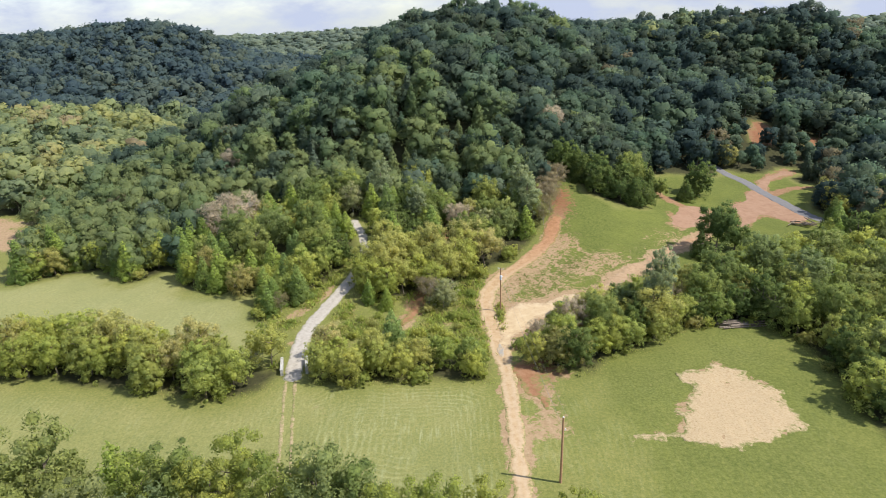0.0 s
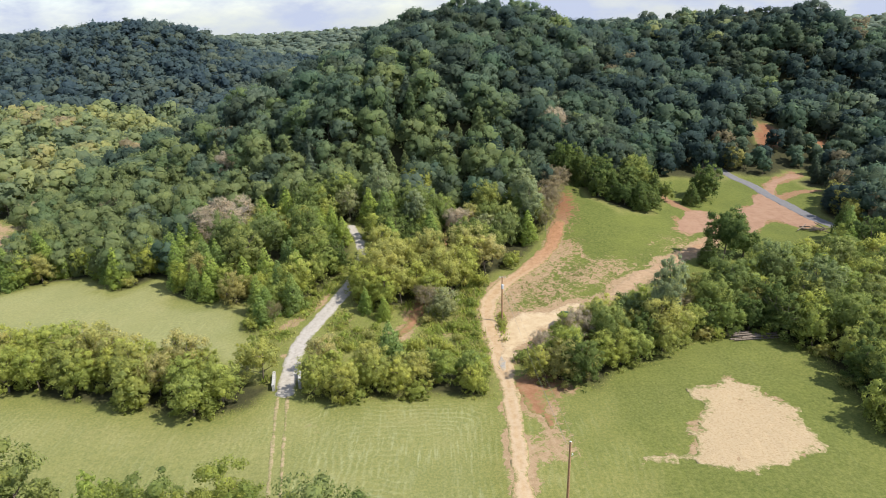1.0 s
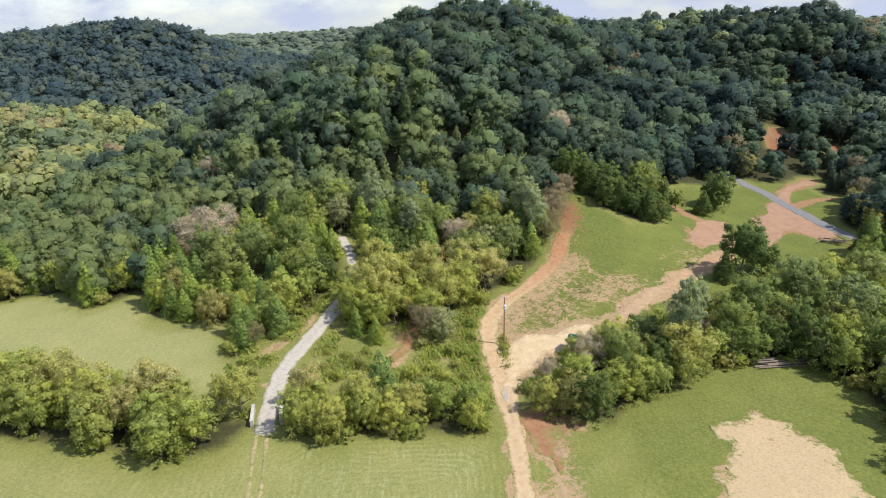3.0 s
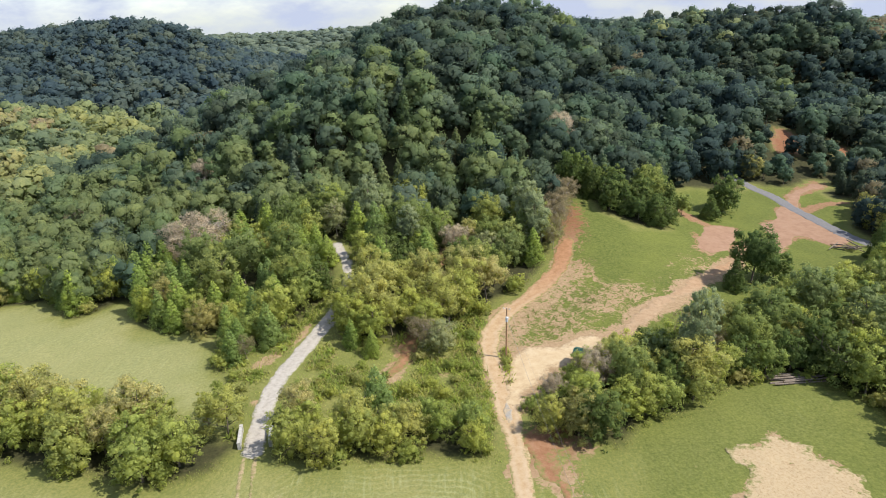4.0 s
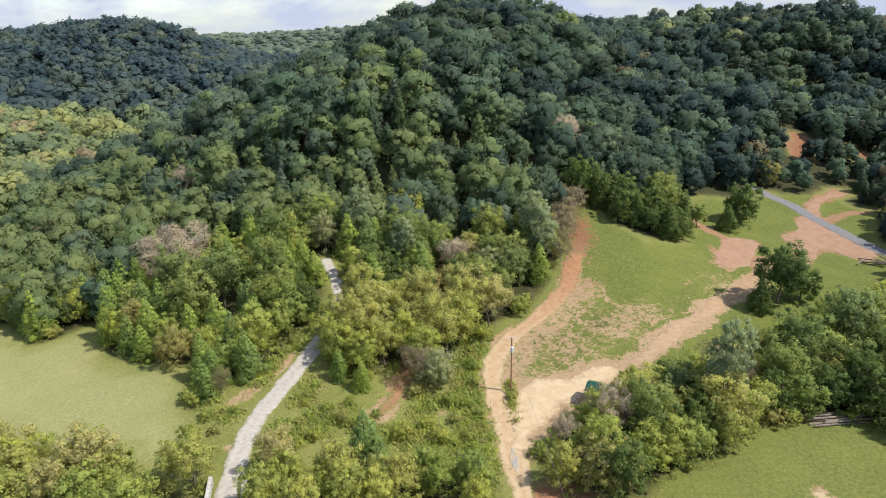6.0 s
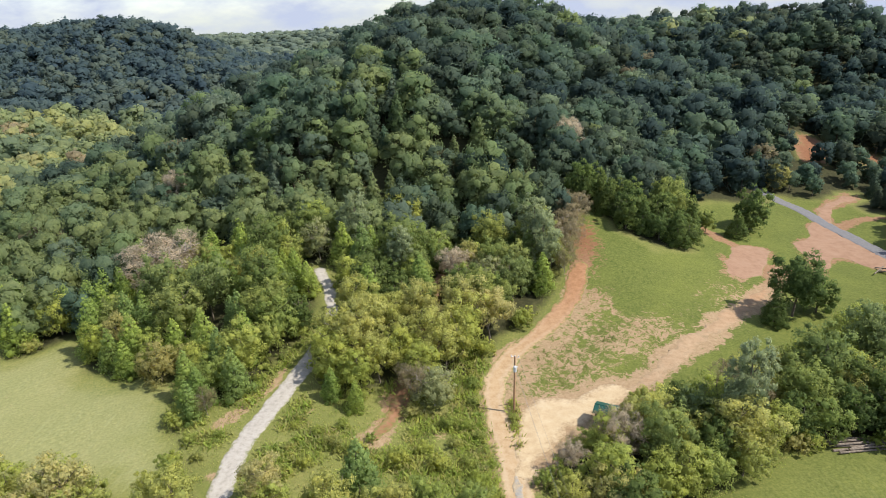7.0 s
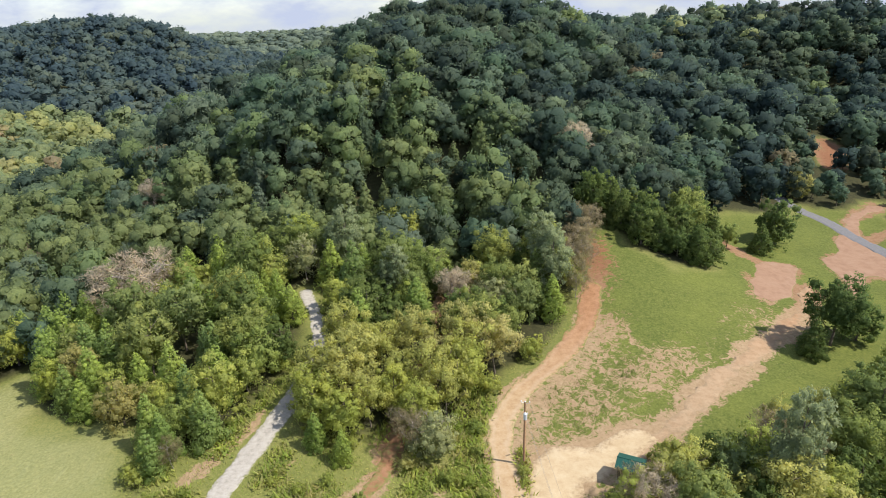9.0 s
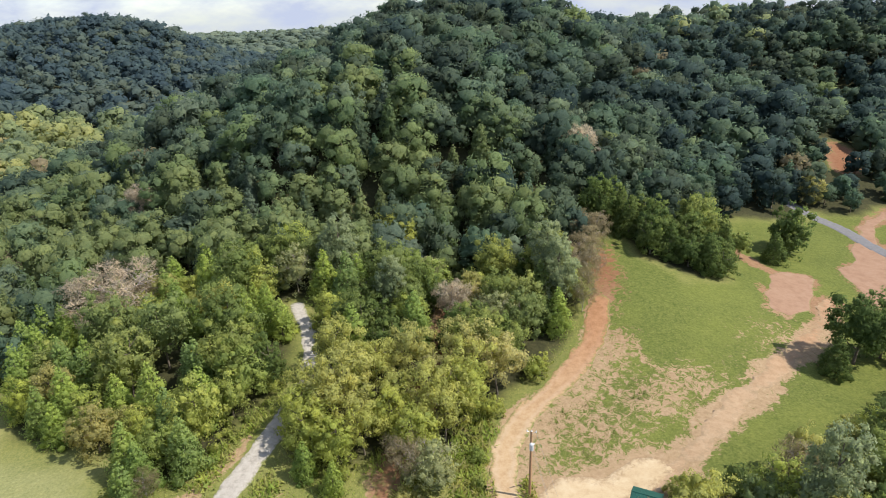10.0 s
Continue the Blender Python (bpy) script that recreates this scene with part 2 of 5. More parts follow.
SLOPE = ((9.4, 88), (12, 93), (18.8, 99.4), (24, 102.6), (29, 103.8), (35, 104.5), (41, 108), (46, 109.5), (52, 109.8), (59, 115.8), (65, 120), (72, 122.5), (80, 128), (87, 136), (92.5, 143), (95, 156), (102, 167), (103.5, 173), (101, 181),
         (97.5, 184.5), (90, 184), (84.5, 184), (79, 180), (66, 178), (58, 174.5), (52, 168), (55, 158), (49, 147.6), (41.3, 146.6), (35.5, 153), (32.4, 163), (28.5, 158), (23, 141), (20.5, 134), (12, 122), (6, 115), (4.5, 106), (5.5, 97))
GLADE = ((-28, 84), (-21.5, 83), (-20, 86.5), (-14, 89), (-4, 89.4), (2.5, 88.4), (5.2, 96), (4.6, 105), (2, 110), (-5, 112), (-12, 107), (-18, 110), (-18.2, 116), (-20.2, 121), (-22.4, 120), (-25.2, 114), (-30.4, 107.5), (-35, 104), (-33, 97), (-29.5, 90))
STRAW = ((40.6, 82.1), (42.6, 80.4), (44.7, 76.8), (46.6, 74.7), (45.4, 71), (46.4, 68.7), (44.6, 65), (40.5, 64), (34.6, 62), (31, 63.2), (28, 65), (23, 65.2), (23, 66), (29.5, 66.2), (30.6, 69.7), (33, 72.7), (34.3, 77.5), (33.6, 79.5), (37, 80))
RED_APRON = ((8.5, 85.5), (13.6, 85.6), (16, 83), (15.6, 81), (13.2, 80), (14.2, 75), (13.4, 66), (12, 66), (11.6, 74), (9.4, 77.5))
PAD = ((8, 92), (9.5, 91), (12, 96), (16, 100.5), (21, 103), (27, 107), (24, 109), (18, 107), (12, 106.5), (9.6, 104.5), (8.4, 98))
TURN = ((54.6, 145.3), (58, 150.8), (61.4, 154.9), (67.1, 154.9), (67.8, 152.7), (63.7, 145.9), (60.1, 141.8), (55.4, 138.2), (53.5, 140.4))
YARD = ((74.9, 157.6), (79.2, 160.6), (85.3, 170.2), (88.6, 171.2), (88.1, 166.3), (88.2, 161.6), (90.2, 148.1), (87.4, 145), (84, 144.4), (81.4, 149.3), (79.1, 149.5), (74.4, 144.1), (71.1, 141.1), (70.5, 141.9), (73.4, 147.1), (74, 151.9))
RED_BANK = ((103, 207), (106, 218), (110.4, 225), (116, 220.5), (112, 211), (108, 207))
RED_BANK_B = ((121, 204), (124, 214), (128, 217), (132, 212), (127, 205))
FAR_LOT = ((-150, 182), (-128, 176), (-119, 167), (-108, 149), (-101, 135), (-96, 122), (-110, 112), (-125, 118), (-140, 130), (-150, 150))
OPEN = (FIELD, CLEARING, SLOPE, GLADE, TURN, YARD, RED_BANK, RED_BANK_B, FAR_LOT)
RED_TRAIL = GULLY[4:]
WAYS = ((DRIVE, 1.9), (DIRT_ROAD, 2.9), (PAVED[1:], 3.2), (CROSS, 2.6), (CROSS_B, 2.4), (GULLY, 0.55), (RED_TRAIL, 0.7))


def openness(x, y):
    """Above zero on open ground, in metres from the nearest wood edge."""
    d = np.full(np.shape(x), -1e9)
    for ring in OPEN:
        d = np.maximum(d, area_distance(x, y, ring))
    for line, half in WAYS:
        d = np.maximum(d, half - line_distance(x, y, line)[0])
    return d


# ---- ground ----
def spread(lo, hi, step, reach_lo, reach_hi, growth=1.16):
    mid = list(np.arange(lo, hi + step / 2, step))
    a, s = [lo], step
    while a[-1] > reach_lo:
        s *= growth
        a.append(a[-1] - s)
    b, s = [hi], step
    while b[-1] < reach_hi:
        s *= growth
        b.append(b[-1] + s)
    return np.array(a[:0:-1] + mid + b[1:])


def grid_mesh(name, px, py, pz, faces, attributes=(), normals=None):
    me = bpy.data.meshes.new(name)
    co = np.stack([px, py, pz], -1).astype(np.float32).ravel()
    me.vertices.add(len(px))
    me.vertices.foreach_set("co", co)
    k = faces.shape[1]
    me.loops.add(faces.size)
    me.loops.foreach_set("vertex_index", faces.astype(np.int32).ravel())
    me.polygons.add(len(faces))
    me.polygons.foreach_set("loop_start", np.arange(0, faces.size, k, dtype=np.int32))
    me.polygons.foreach_set("loop_total", np.full(len(faces), k, np.int32))
    for key, values in attributes:
        me.attributes.new(key, "FLOAT", "POINT").data.foreach_set("value", np.asarray(values, np.float32))
    me.update(calc_edges=True)
    me.polygons.foreach_set("use_smooth", np.ones(len(faces), bool))
    if normals is not None:
        me.normals_split_custom_set_from_vertices(normals.astype(np.float32))
    return me


def smooth(a, lo, hi):
    t = np.clip((a - lo) / (hi - lo), 0, 1)
    return t * t * (3 - 2 * t)


gx, gy = spread(-82, 100, 0.75, -4300, 4300), spread(24, 176, 0.75, -4300, 4300)
GX, GY = np.meshgrid(gx, gy)
GX, GY = GX.ravel(), GY.ravel()
nx, ny = len(gx), len(gy)
near = smooth(-np.hypot(GX, GY - 90), -400, -150)
GZ = land(GX, GY) + near * (0.10 * vnoise(GX, GY, 7, 1) + 0.05 * vnoise(GX, GY, 2.3, 2))
i0 = (np.arange(ny - 1)[:, None] * nx + np.arange(nx - 1)[None]).ravel()
ground_faces = np.stack([i0, i0 + 1, i0 + nx + 1, i0 + nx], -1)
wobble = 0.9 * vnoise(GX, GY, 4.5, 3) + 0.5 * vnoise(GX, GY, 1.4, 4)
wooded = (1 - smooth(openness(GX, GY) + wobble, -2.5, 0.5)) * smooth(0.78 * GY + 34 - np.abs(GX) + 6 * wobble, -14, 4) * smooth(GY, 18, 40)
# soil that wear and tipping have laid bare, in tatters
soil = np.zeros(GX.shape)
for ring, soft, gain in ((STRAW, 0.2, 0.7), (RED_APRON, 3.0, 0.8), (PAD, 5.0, 0.9), (TURN, 1.4, 0.8), (YARD, 1.6, 0.8)):
    soil = np.maximum(soil, gain * smooth(area_distance(GX, GY, ring) + 1.2 * wobble, -soft, 0.6))
for line, half, soft in ((DIRT_ROAD, 1.1, 1.0), (BRANCH, 1.3, 2.2), (CROSS, 1.0, 1.6), (CROSS_B, 0.5, 1.4), (FOOTWAY, 0.6, 1.4), (GULLY, 1.2, 1.8)):
    soil = np.maximum(soil, 0.9 * smooth(half + soft - line_distance(GX, GY, line)[0] + 1.1 * wobble, 0, soft))
tatter = 0.95 * np.exp(-((GX - 31) / 9) ** 2 - ((GY - 120.5 - 0.25 * (GX - 31)) / 4.6) ** 2) + 0.72 * np.exp(-((GX - 18) / 7) ** 2 - ((GY - 113) / 6.5) ** 2) + 0.5 * np.exp(-((GX - 50) / 6) ** 2 - ((GY - 133) / 6) ** 2)
east = line_distance(GX, GY, DIRT_ROAD)[0] * np.where(GX > np.interp(GY, [98, 108, 117, 127, 140], [7, 7, 10, 19, 25.4]), 1, 99)
tatter = np.maximum(tatter, 1.05 * smooth(9.5 - east, 0, 6.5) * smooth(GY, 101, 106) * smooth(-GY, -138, -128))
tatter = tatter * (1 - 0.75 * smooth(2.2 - line_distance(GX, GY, ((17, 106.5), (25.3, 110.2), (31, 112.8), (36, 117.2)))[0], 0, 1.6))
for line in (((22, 122.5), (22.8, 120), (25.6, 117.3), (29, 116)), ((27.6, 130), (28.8, 126), (31, 124), (36, 124.5)), ((24, 121), (24.6, 118.6), (28, 117))):
    tatter = np.maximum(tatter, 1.1 * smooth(0.9 - line_distance(GX, GY, line)[0], 0, 0.8))
soil = np.maximum(soil, 0.67 * np.clip(tatter + 0.15 * vnoise(GX, GY, 4.0, 7), 0, 1))
soil = np.maximum(soil, 0.85 * smooth(1.5 - line_distance(GX, GY, ((-30, 102), (-27.4, 105.6), (-25.4, 109), (-24, 114)))[0] + 0.6 * wobble, 0, 1.2))
for spot_x, spot_y, reach in ((-9, 101, 2.2), (-1, 100, 1.5), (-18.5, 104, 1.4), (-6, 96, 1.3), (-27.5, 92, 1.5)):
    soil = np.maximum(soil, 0.75 * smooth(reach - np.hypot(GX - spot_x, GY - spot_y) + 0.6 * wobble, 0, 1.5))
red = np.maximum(np.exp(-((GX - 28) / 7) ** 2 - ((GY - 150) / 15) ** 2), np.exp(-((GX - 12) / 5) ** 2 - ((GY - 83) / 5) ** 2))
for line, half in ((GULLY, 3.0),):
    red = np.maximum(red, smooth(half - line_distance(GX, GY, line)[0], 0, half) * smooth(GY, 99, 106))
for ring in (RED_BANK, RED_BANK_B):
    red = np.maximum(red, smooth(area_distance(GX, GY, ring) + wobble, -2, 1))
    soil = np.maximum(soil, smooth(area_distance(GX, GY, ring) + wobble, -1.5, 0.5))
soil = np.maximum(soil, 0.9 * smooth(area_distance(GX, GY, FAR_LOT) + wobble, 1, 4) * smooth(GY, 141, 149))
red = np.maximum(red, 0.6 * smooth(GY, 132, 144) * smooth(GX, 44, 56))
bank = np.exp(-((GX - 27.5 - 0.18 * (GY - 146)) / 3.2) ** 2 - ((GY - 147) / 11) ** 2)
soil = np.maximum(soil, 0.8 * bank)
lush = np.maximum(0.12 * smooth(area_distance(GX, GY, GLADE) + wobble, -1, 2), smooth(area_distance(GX, GY, SLOPE) + wobble, -1, 2))
lush = np.maximum(lush, 0.75 * smooth(GX + 1.5 * wobble, 19, 25) * smooth(-GY, -96, -92) * smooth(GY, -30, 40))
hay = np.maximum(smooth(area_distance(GX, GY, ((-21, -60), (-22, 80), (6, 79), (7, -60))), -1, 4), 0.4 * smooth(area_distance(GX, GY, FIELD), 0, 6))
hay = np.maximum(hay, 0.4 * smooth(area_distance(GX, GY, CLEARING), 0, 3))

dry = np.maximum(smooth(area_distance(GX, GY, CLEARING) + 2 * wobble, -1, 5), 0.45 * smooth(6 - GX, 0, 6) * smooth(area_distance(GX, GY, FIELD), 0, 6))

lap_from = area_distance(GX, GY, ((-21, 52), (-22.5, 74), (-17, 78.5), (2, 79), (6.4, 76), (6.4, 48)))
mg, n, l = material("ground")
grain = noise_node(n, l, 1.6, 8.0, 0.7)
broad = noise_node(n, l, 0.09, 4.0, 0.55)
fine = noise_node(n, l, 9.0, 4.0, 0.7)
mown = ramp(n, (0.30, (0.112, 0.128, 0.031)), (0.5, (0.156, 0.160, 0.045)), (0.70, (0.204, 0.190, 0.066)))
l.new(math_node(n, l, "ADD", math_node(n, l, "MULTIPLY", grain, 0.45), math_node(n, l, "MULTIPLY", broad, 0.55)), mown.inputs["Fac"])
# strokes left by the mower
geo = n.new("ShaderNodeNewGeometry")
bend = n.new("ShaderNodeVectorMath")
bend.operation = "MULTIPLY_ADD"
bend.inputs[1].default_value = (5.0, 5.0, 0)
sway = n.new("ShaderNodeTexNoise")
sway.inputs["Scale"].default_value, sway.inputs["Detail"].default_value = 0.045, 2.0
l.new(geo.outputs["Position"], sway.inputs["Vector"])
l.new(sway.outputs["Color"], bend.inputs[0])
l.new(geo.outputs["Position"], bend.inputs[2])
rot = n.new("ShaderNodeMapping")
rot.inputs["Scale"].default_value = (2.1, 0.22, 0.3)
l.new(bend.outputs[0], rot.inputs["Vector"])
stroke = noise_node(n, l, 1.0, 6.0, 0.62, rot.outputs["Vector"])
lines = math_node(n, l, "MULTIPLY", math_node(n, l, "SUBTRACT", stroke, 0.49), 5.5, True)
patchy = math_node(n, l, "MULTIPLY", math_node(n, l, "SUBTRACT", noise_node(n, l, 0.14, 4.0, 0.6), 0.36), 3.2, True)
swath = math_node(n, l, "MULTIPLY", math_node(n, l, "MULTIPLY", lines, patchy), math_node(n, l, "MULTIPLY", attribute(n, "hay"), 0.62))
grass = blend(n, l, swath, mown.outputs["Color"], (0.30, 0.315, 0.165))
# windrows that follow the field's edge round
lap = math_node(n, l, "ADD", attribute(n, "lap"), math_node(n, l, "MULTIPLY", noise_node(n, l, 0.22, 3.0, 0.5), 2.2))
wave = math_node(n, l, "SINE", math_node(n, l, "MULTIPLY", lap, 6.6), 0.0)
row = math_node(n, l, "MULTIPLY", math_node(n, l, "ADD", wave, math_node(n, l, "MULTIPLY", math_node(n, l, "SUBTRACT", grain, 0.55), 2.6)), 0.9, True)
worn = math_node(n, l, "MULTIPLY", math_node(n, l, "SUBTRACT", noise_node(n, l, 0.085, 3.0, 0.55), 0.40), 4.0, True)
row = math_node(n, l, "MULTIPLY", math_node(n, l, "MULTIPLY", row, worn), math_node(n, l, "MULTIPLY", attribute(n, "hay"), 0.42))
grass = blend(n, l, row, grass, (0.275, 0.298, 0.150))
furrow = math_node(n, l, "MULTIPLY", math_node(n, l, "MULTIPLY", math_node(n, l, "MULTIPLY", wave, -0.9, True), worn), math_node(n, l, "MULTIPLY", attribute(n, "hay"), 0.3))
grass = blend(n, l, furrow, grass, (0.085, 0.108, 0.026))
grass = blend(n, l, math_node(n, l, "MULTIPLY", attribute(n, "dry"), 0.42), grass, (0.285, 0.275, 0.135))
# Rank greener grass, its tone also dimmed to carry cloud shade on the slope.
rank = ramp(n, (0.3, (0.070, 0.091, 0.018)), (0.7, (0.127, 0.136, 0.034)))
l.new(grain, rank.inputs["Fac"])
drift = math_node(n, l, "MULTIPLY", math_node(n, l, "SUBTRACT", noise_node(n, l, 0.11, 5.0, 0.6), 0.42), 2.6, True)
thatch = blend(n, l, math_node(n, l, "MULTIPLY", drift, 0.5), rank.outputs["Color"], (0.168, 0.178, 0.038))
grass = blend(n, l, attribute(n, "lush"), grass, thatch)
litter = ramp(n, (0.3, (0.024, 0.023, 0.012)), (0.55, (0.045, 0.045, 0.018)), (0.8, (0.076, 0.054, 0.032)))
l.new(grain, litter.inputs["Fac"])
blade = ramp(n, (0.32, (0.76, 0.80, 0.78)), (0.5, (1, 1, 1)), (0.68, (1.24, 1.19, 1.16)))
l.new(noise_node(n, l, 3.2, 7.0, 0.74), blade.inputs["Fac"])
grass = blend(n, l, 1.0, grass, blade.outputs["Color"], "MULTIPLY")
c = blend(n, l, attribute(n, "wooded"), grass, litter.outputs["Color"])
pale = ramp(n, (0.25, (0.207, 0.134, 0.072)), (0.55, (0.302, 0.210, 0.122)), (0.8, (0.345, 0.264, 0.170)))
l.new(grain, pale.inputs["Fac"])
rust = ramp(n, (0.25, (0.145, 0.062, 0.029)), (0.75, (0.237, 0.116, 0.062)))
l.new(grain, rust.inputs["Fac"])
earth = blend(n, l, attribute(n, "red"), pale.outputs["Color"], rust.outputs["Color"])
shred = math_node(n, l, "MULTIPLY", math_node(n, l, "SUBTRACT", noise_node(n, l, 0.95, 10.0, 0.76, None, 0.9), 0.34), 3.4)
tear = math_node(n, l, "SUBTRACT", math_node(n, l, "ADD", attribute(n, "soil"), shred), 0.92)
tear = math_node(n, l, "MULTIPLY", tear, 4.2, True)
has = math_node(n, l, "MULTIPLY", attribute(n, "soil"), 5.0, True)
c = blend(n, l, math_node(n, l, "MULTIPLY", tear, has), c, earth)
MAT_GROUND = finish(mg, n, l, c, 0.95, math_node(n, l, "ADD", grain, math_node(n, l, "MULTIPLY", fine, 0.5)), 0.7, 0.12, specular=0.15)
ground = new("ground", grid_mesh("ground", GX, GY, GZ, ground_faces, (("lap", lap_from), ("wooded", wooded), ("soil", soil), ("red", red), ("lush", lush), ("hay", hay), ("dry", dry))))
ground.data.materials.append(MAT_GROUND)
tagged(ground, "rolling ground of mown grass, bare soil and forest floor", "ground", kind="structure")


def draped(name, mask, box, step, lift, mat, label, category, rough=0.0, redness=None):
    """A sheet laid on the ground where mask(x, y), about a distance in metres, is above zero. Its rim is drawn in to the mask's edge and tucked under."""
    x0, y0, x1, y1 = box
    xs, ys = np.arange(x0, x1, step), np.arange(y0, y1, step)
    X, Y = np.meshgrid(xs, ys)
    w = len(xs)
    X, Y = X.ravel(), Y.ravel()
    f = mask(X, Y)
    c = (np.arange(len(ys) - 1)[:, None] * w + np.arange(w - 1)[None]).ravel()
    quads = np.stack([c, c + 1, c + w + 1, c + w], -1)
    quads = quads[(f[quads] > 0).any(1)]
    used, back_to = np.unique(quads, return_inverse=True)
    quads = back_to.reshape(-1, 4)
    X, Y, f = X[used], Y[used], f[used]
    e = 0.05
    dx, dy = (mask(X + e, Y) - f) / e, (mask(X, Y + e) - f) / e
    g = np.maximum(dx * dx + dy * dy, 0.3)
    out = f < 0
    move = np.where(out, np.clip(-f / g, 0, step * 1.2), 0)
    X, Y = X + dx * move, Y + dy * move
    z = land(X, Y) + 0.10 * vnoise(X, Y, 7, 1) + 0.05 * vnoise(X, Y, 2.3, 2)
    z = z + np.where(out, -0.02, lift) + np.where(out, 0, rough * (vnoise(X, Y, 0.8, 11) + 0.6 * vnoise(X, Y, 0.35, 12)))
    ob = new(name, grid_mesh(name, X, Y, z, quads, (("inset", f), ("red", np.zeros(len(X)) if redness is None else redness(X, Y)))))
    ob.data.materials.append(mat)
    return tagged(ob, label, category, kind="structure")


def way(line, half, ragged=0.35, seed=21):
    return lambda x, y: half + ragged * (vnoise(x, y, 2.6, seed) + 0.6 * vnoise(x, y, 0.9, seed + 1)) - line_distance(x, y, line)[0]


def box_of(line, pad=4):
    xs, ys = [p[0] for p in line], [p[1] for p in line]
    return min(xs) - pad, min(ys) - pad, max(xs) + pad, max(ys) + pad


def earth_material(name, stops, scale=1.3, relief=0.6, ruts=None, fray=1.6, rim=((0.098, 0.116, 0.030), (0.190, 0.185, 0.062))):
    m, n, l = material(name)
    f = noise_node(n, l, scale, 8.0, 0.68)
    g = noise_node(n, l, scale * 9, 4.0, 0.7)
    mixf = math_node(n, l, "ADD", math_node(n, l, "MULTIPLY", f, 0.75), math_node(n, l, "MULTIPLY", g, 0.25))
    r = ramp(n, *stops)
    l.new(mixf, r.inputs["Fac"])
    c = r.outputs["Color"]
    if ruts:
        a = attribute(n, "inset")
        band = math_node(n, l, "SUBTRACT", 1.0, math_node(n, l, "MULTIPLY", math_node(n, l, "ABSOLUTE", math_node(n, l, "SUBTRACT", a, ruts[0])), 2.2), True)
        c = blend(n, l, math_node(n, l, "MULTIPLY", band, 0.28), c, ruts[1])
    clay = ramp(n, (0.3, (0.190, 0.080, 0.036)), (0.7, (0.35, 0.168, 0.080)))
    l.new(mixf, clay.inputs["Fac"])
    c = blend(n, l, attribute(n, "red"), c, clay.outputs["Color"])
    if fray:
        turf = ramp(n, (0.3, rim[0]), (0.7, rim[1]))
        l.new(mixf, turf.inputs["Fac"])
        torn = math_node(n, l, "MULTIPLY", math_node(n, l, "SUBTRACT", noise_node(n, l, 1.7, 8.0, 0.72, None, 0.4), 0.36), 4.6)
        keep = math_node(n, l, "ADD", math_node(n, l, "MULTIPLY", attribute(n, "inset"), fray), math_node(n, l, "SUBTRACT", torn, 0.42), True)
        c = blend(n, l, keep, turf.outputs["Color"], c)
    return finish(m, n, l, c, 0.95, mixf, relief, 0.08, specular=0.15)


MAT_GRAVEL = earth_material("gravel", ((0.3, (0.205, 0.180, 0.150)), (0.5, (0.335, 0.300, 0.255)), (0.7, (0.415, 0.375, 0.322))), 1.8, 0.5, (0.8, (0.40, 0.368, 0.322)), 2.0)
MAT_DIRT = earth_material("dirt_road", ((0.28, (0.262, 0.164, 0.084)), (0.5, (0.372, 0.262, 0.150)), (0.72, (0.435, 0.335, 0.216))), 1.2, 0.6, (0.75, (0.43, 0.355, 0.258)))
MAT_PADDIRT = earth_material("graded_dirt", ((0.28, (0.241, 0.164, 0.090)), (0.5, (0.327, 0.243, 0.146)), (0.72, (0.373, 0.298, 0.192))), 0.7)
MAT_BRANCH = earth_material("dusty_track", ((0.28, (0.240, 0.158, 0.090)), (0.5, (0.330, 0.236, 0.144)), (0.72, (0.380, 0.290, 0.190))), 0.9, 0.6, None, 0.8, ((0.205, 0.140, 0.078), (0.31, 0.225, 0.14)))
MAT_PAD = earth_material("packed_dirt", ((0.28, (0.305, 0.210, 0.118)), (0.5, (0.420, 0.316, 0.190)), (0.72, (0.480, 0.388, 0.258))), 0.7, 0.6, None, 0.8, ((0.215, 0.140, 0.076), (0.33, 0.245, 0.152)))
MAT_FILL = earth_material("gravel_fill", ((0.3, (0.200, 0.185, 0.165)), (0.7, (0.32, 0.300, 0.270))), 2.0, 0.5, None, 1.1, ((0.31, 0.23, 0.135), (0.41, 0.32, 0.21)))
MAT_REDDIRT = earth_material("red_clay", ((0.28, (0.161, 0.071, 0.034)), (0.5, (0.241, 0.123, 0.066)), (0.75, (0.298, 0.178, 0.107))), 0.9, 0.6, None, 0.8)
MAT_ROSEDIRT = earth_material("rosy_dirt", ((0.28, (0.196, 0.112, 0.070)), (0.5, (0.264, 0.160, 0.102)), (0.75, (0.306, 0.202, 0.138))), 0.6, 0.6, None, 3.5)
MAT_STRAW = earth_material("straw_mulch", ((0.28, (0.180, 0.122, 0.062)), (0.42, (0.318, 0.232, 0.132)), (0.52, (0.365, 0.278, 0.165)), (0.7, (0.405, 0.318, 0.198))), 3.4, 1.0, None, 0.85)
MAT_ASPHALT = earth_material("worn_asphalt", ((0.3, (0.120, 0.116, 0.118)), (0.7, (0.185, 0.176, 0.172))), 2.0, 0.3, None, 0)

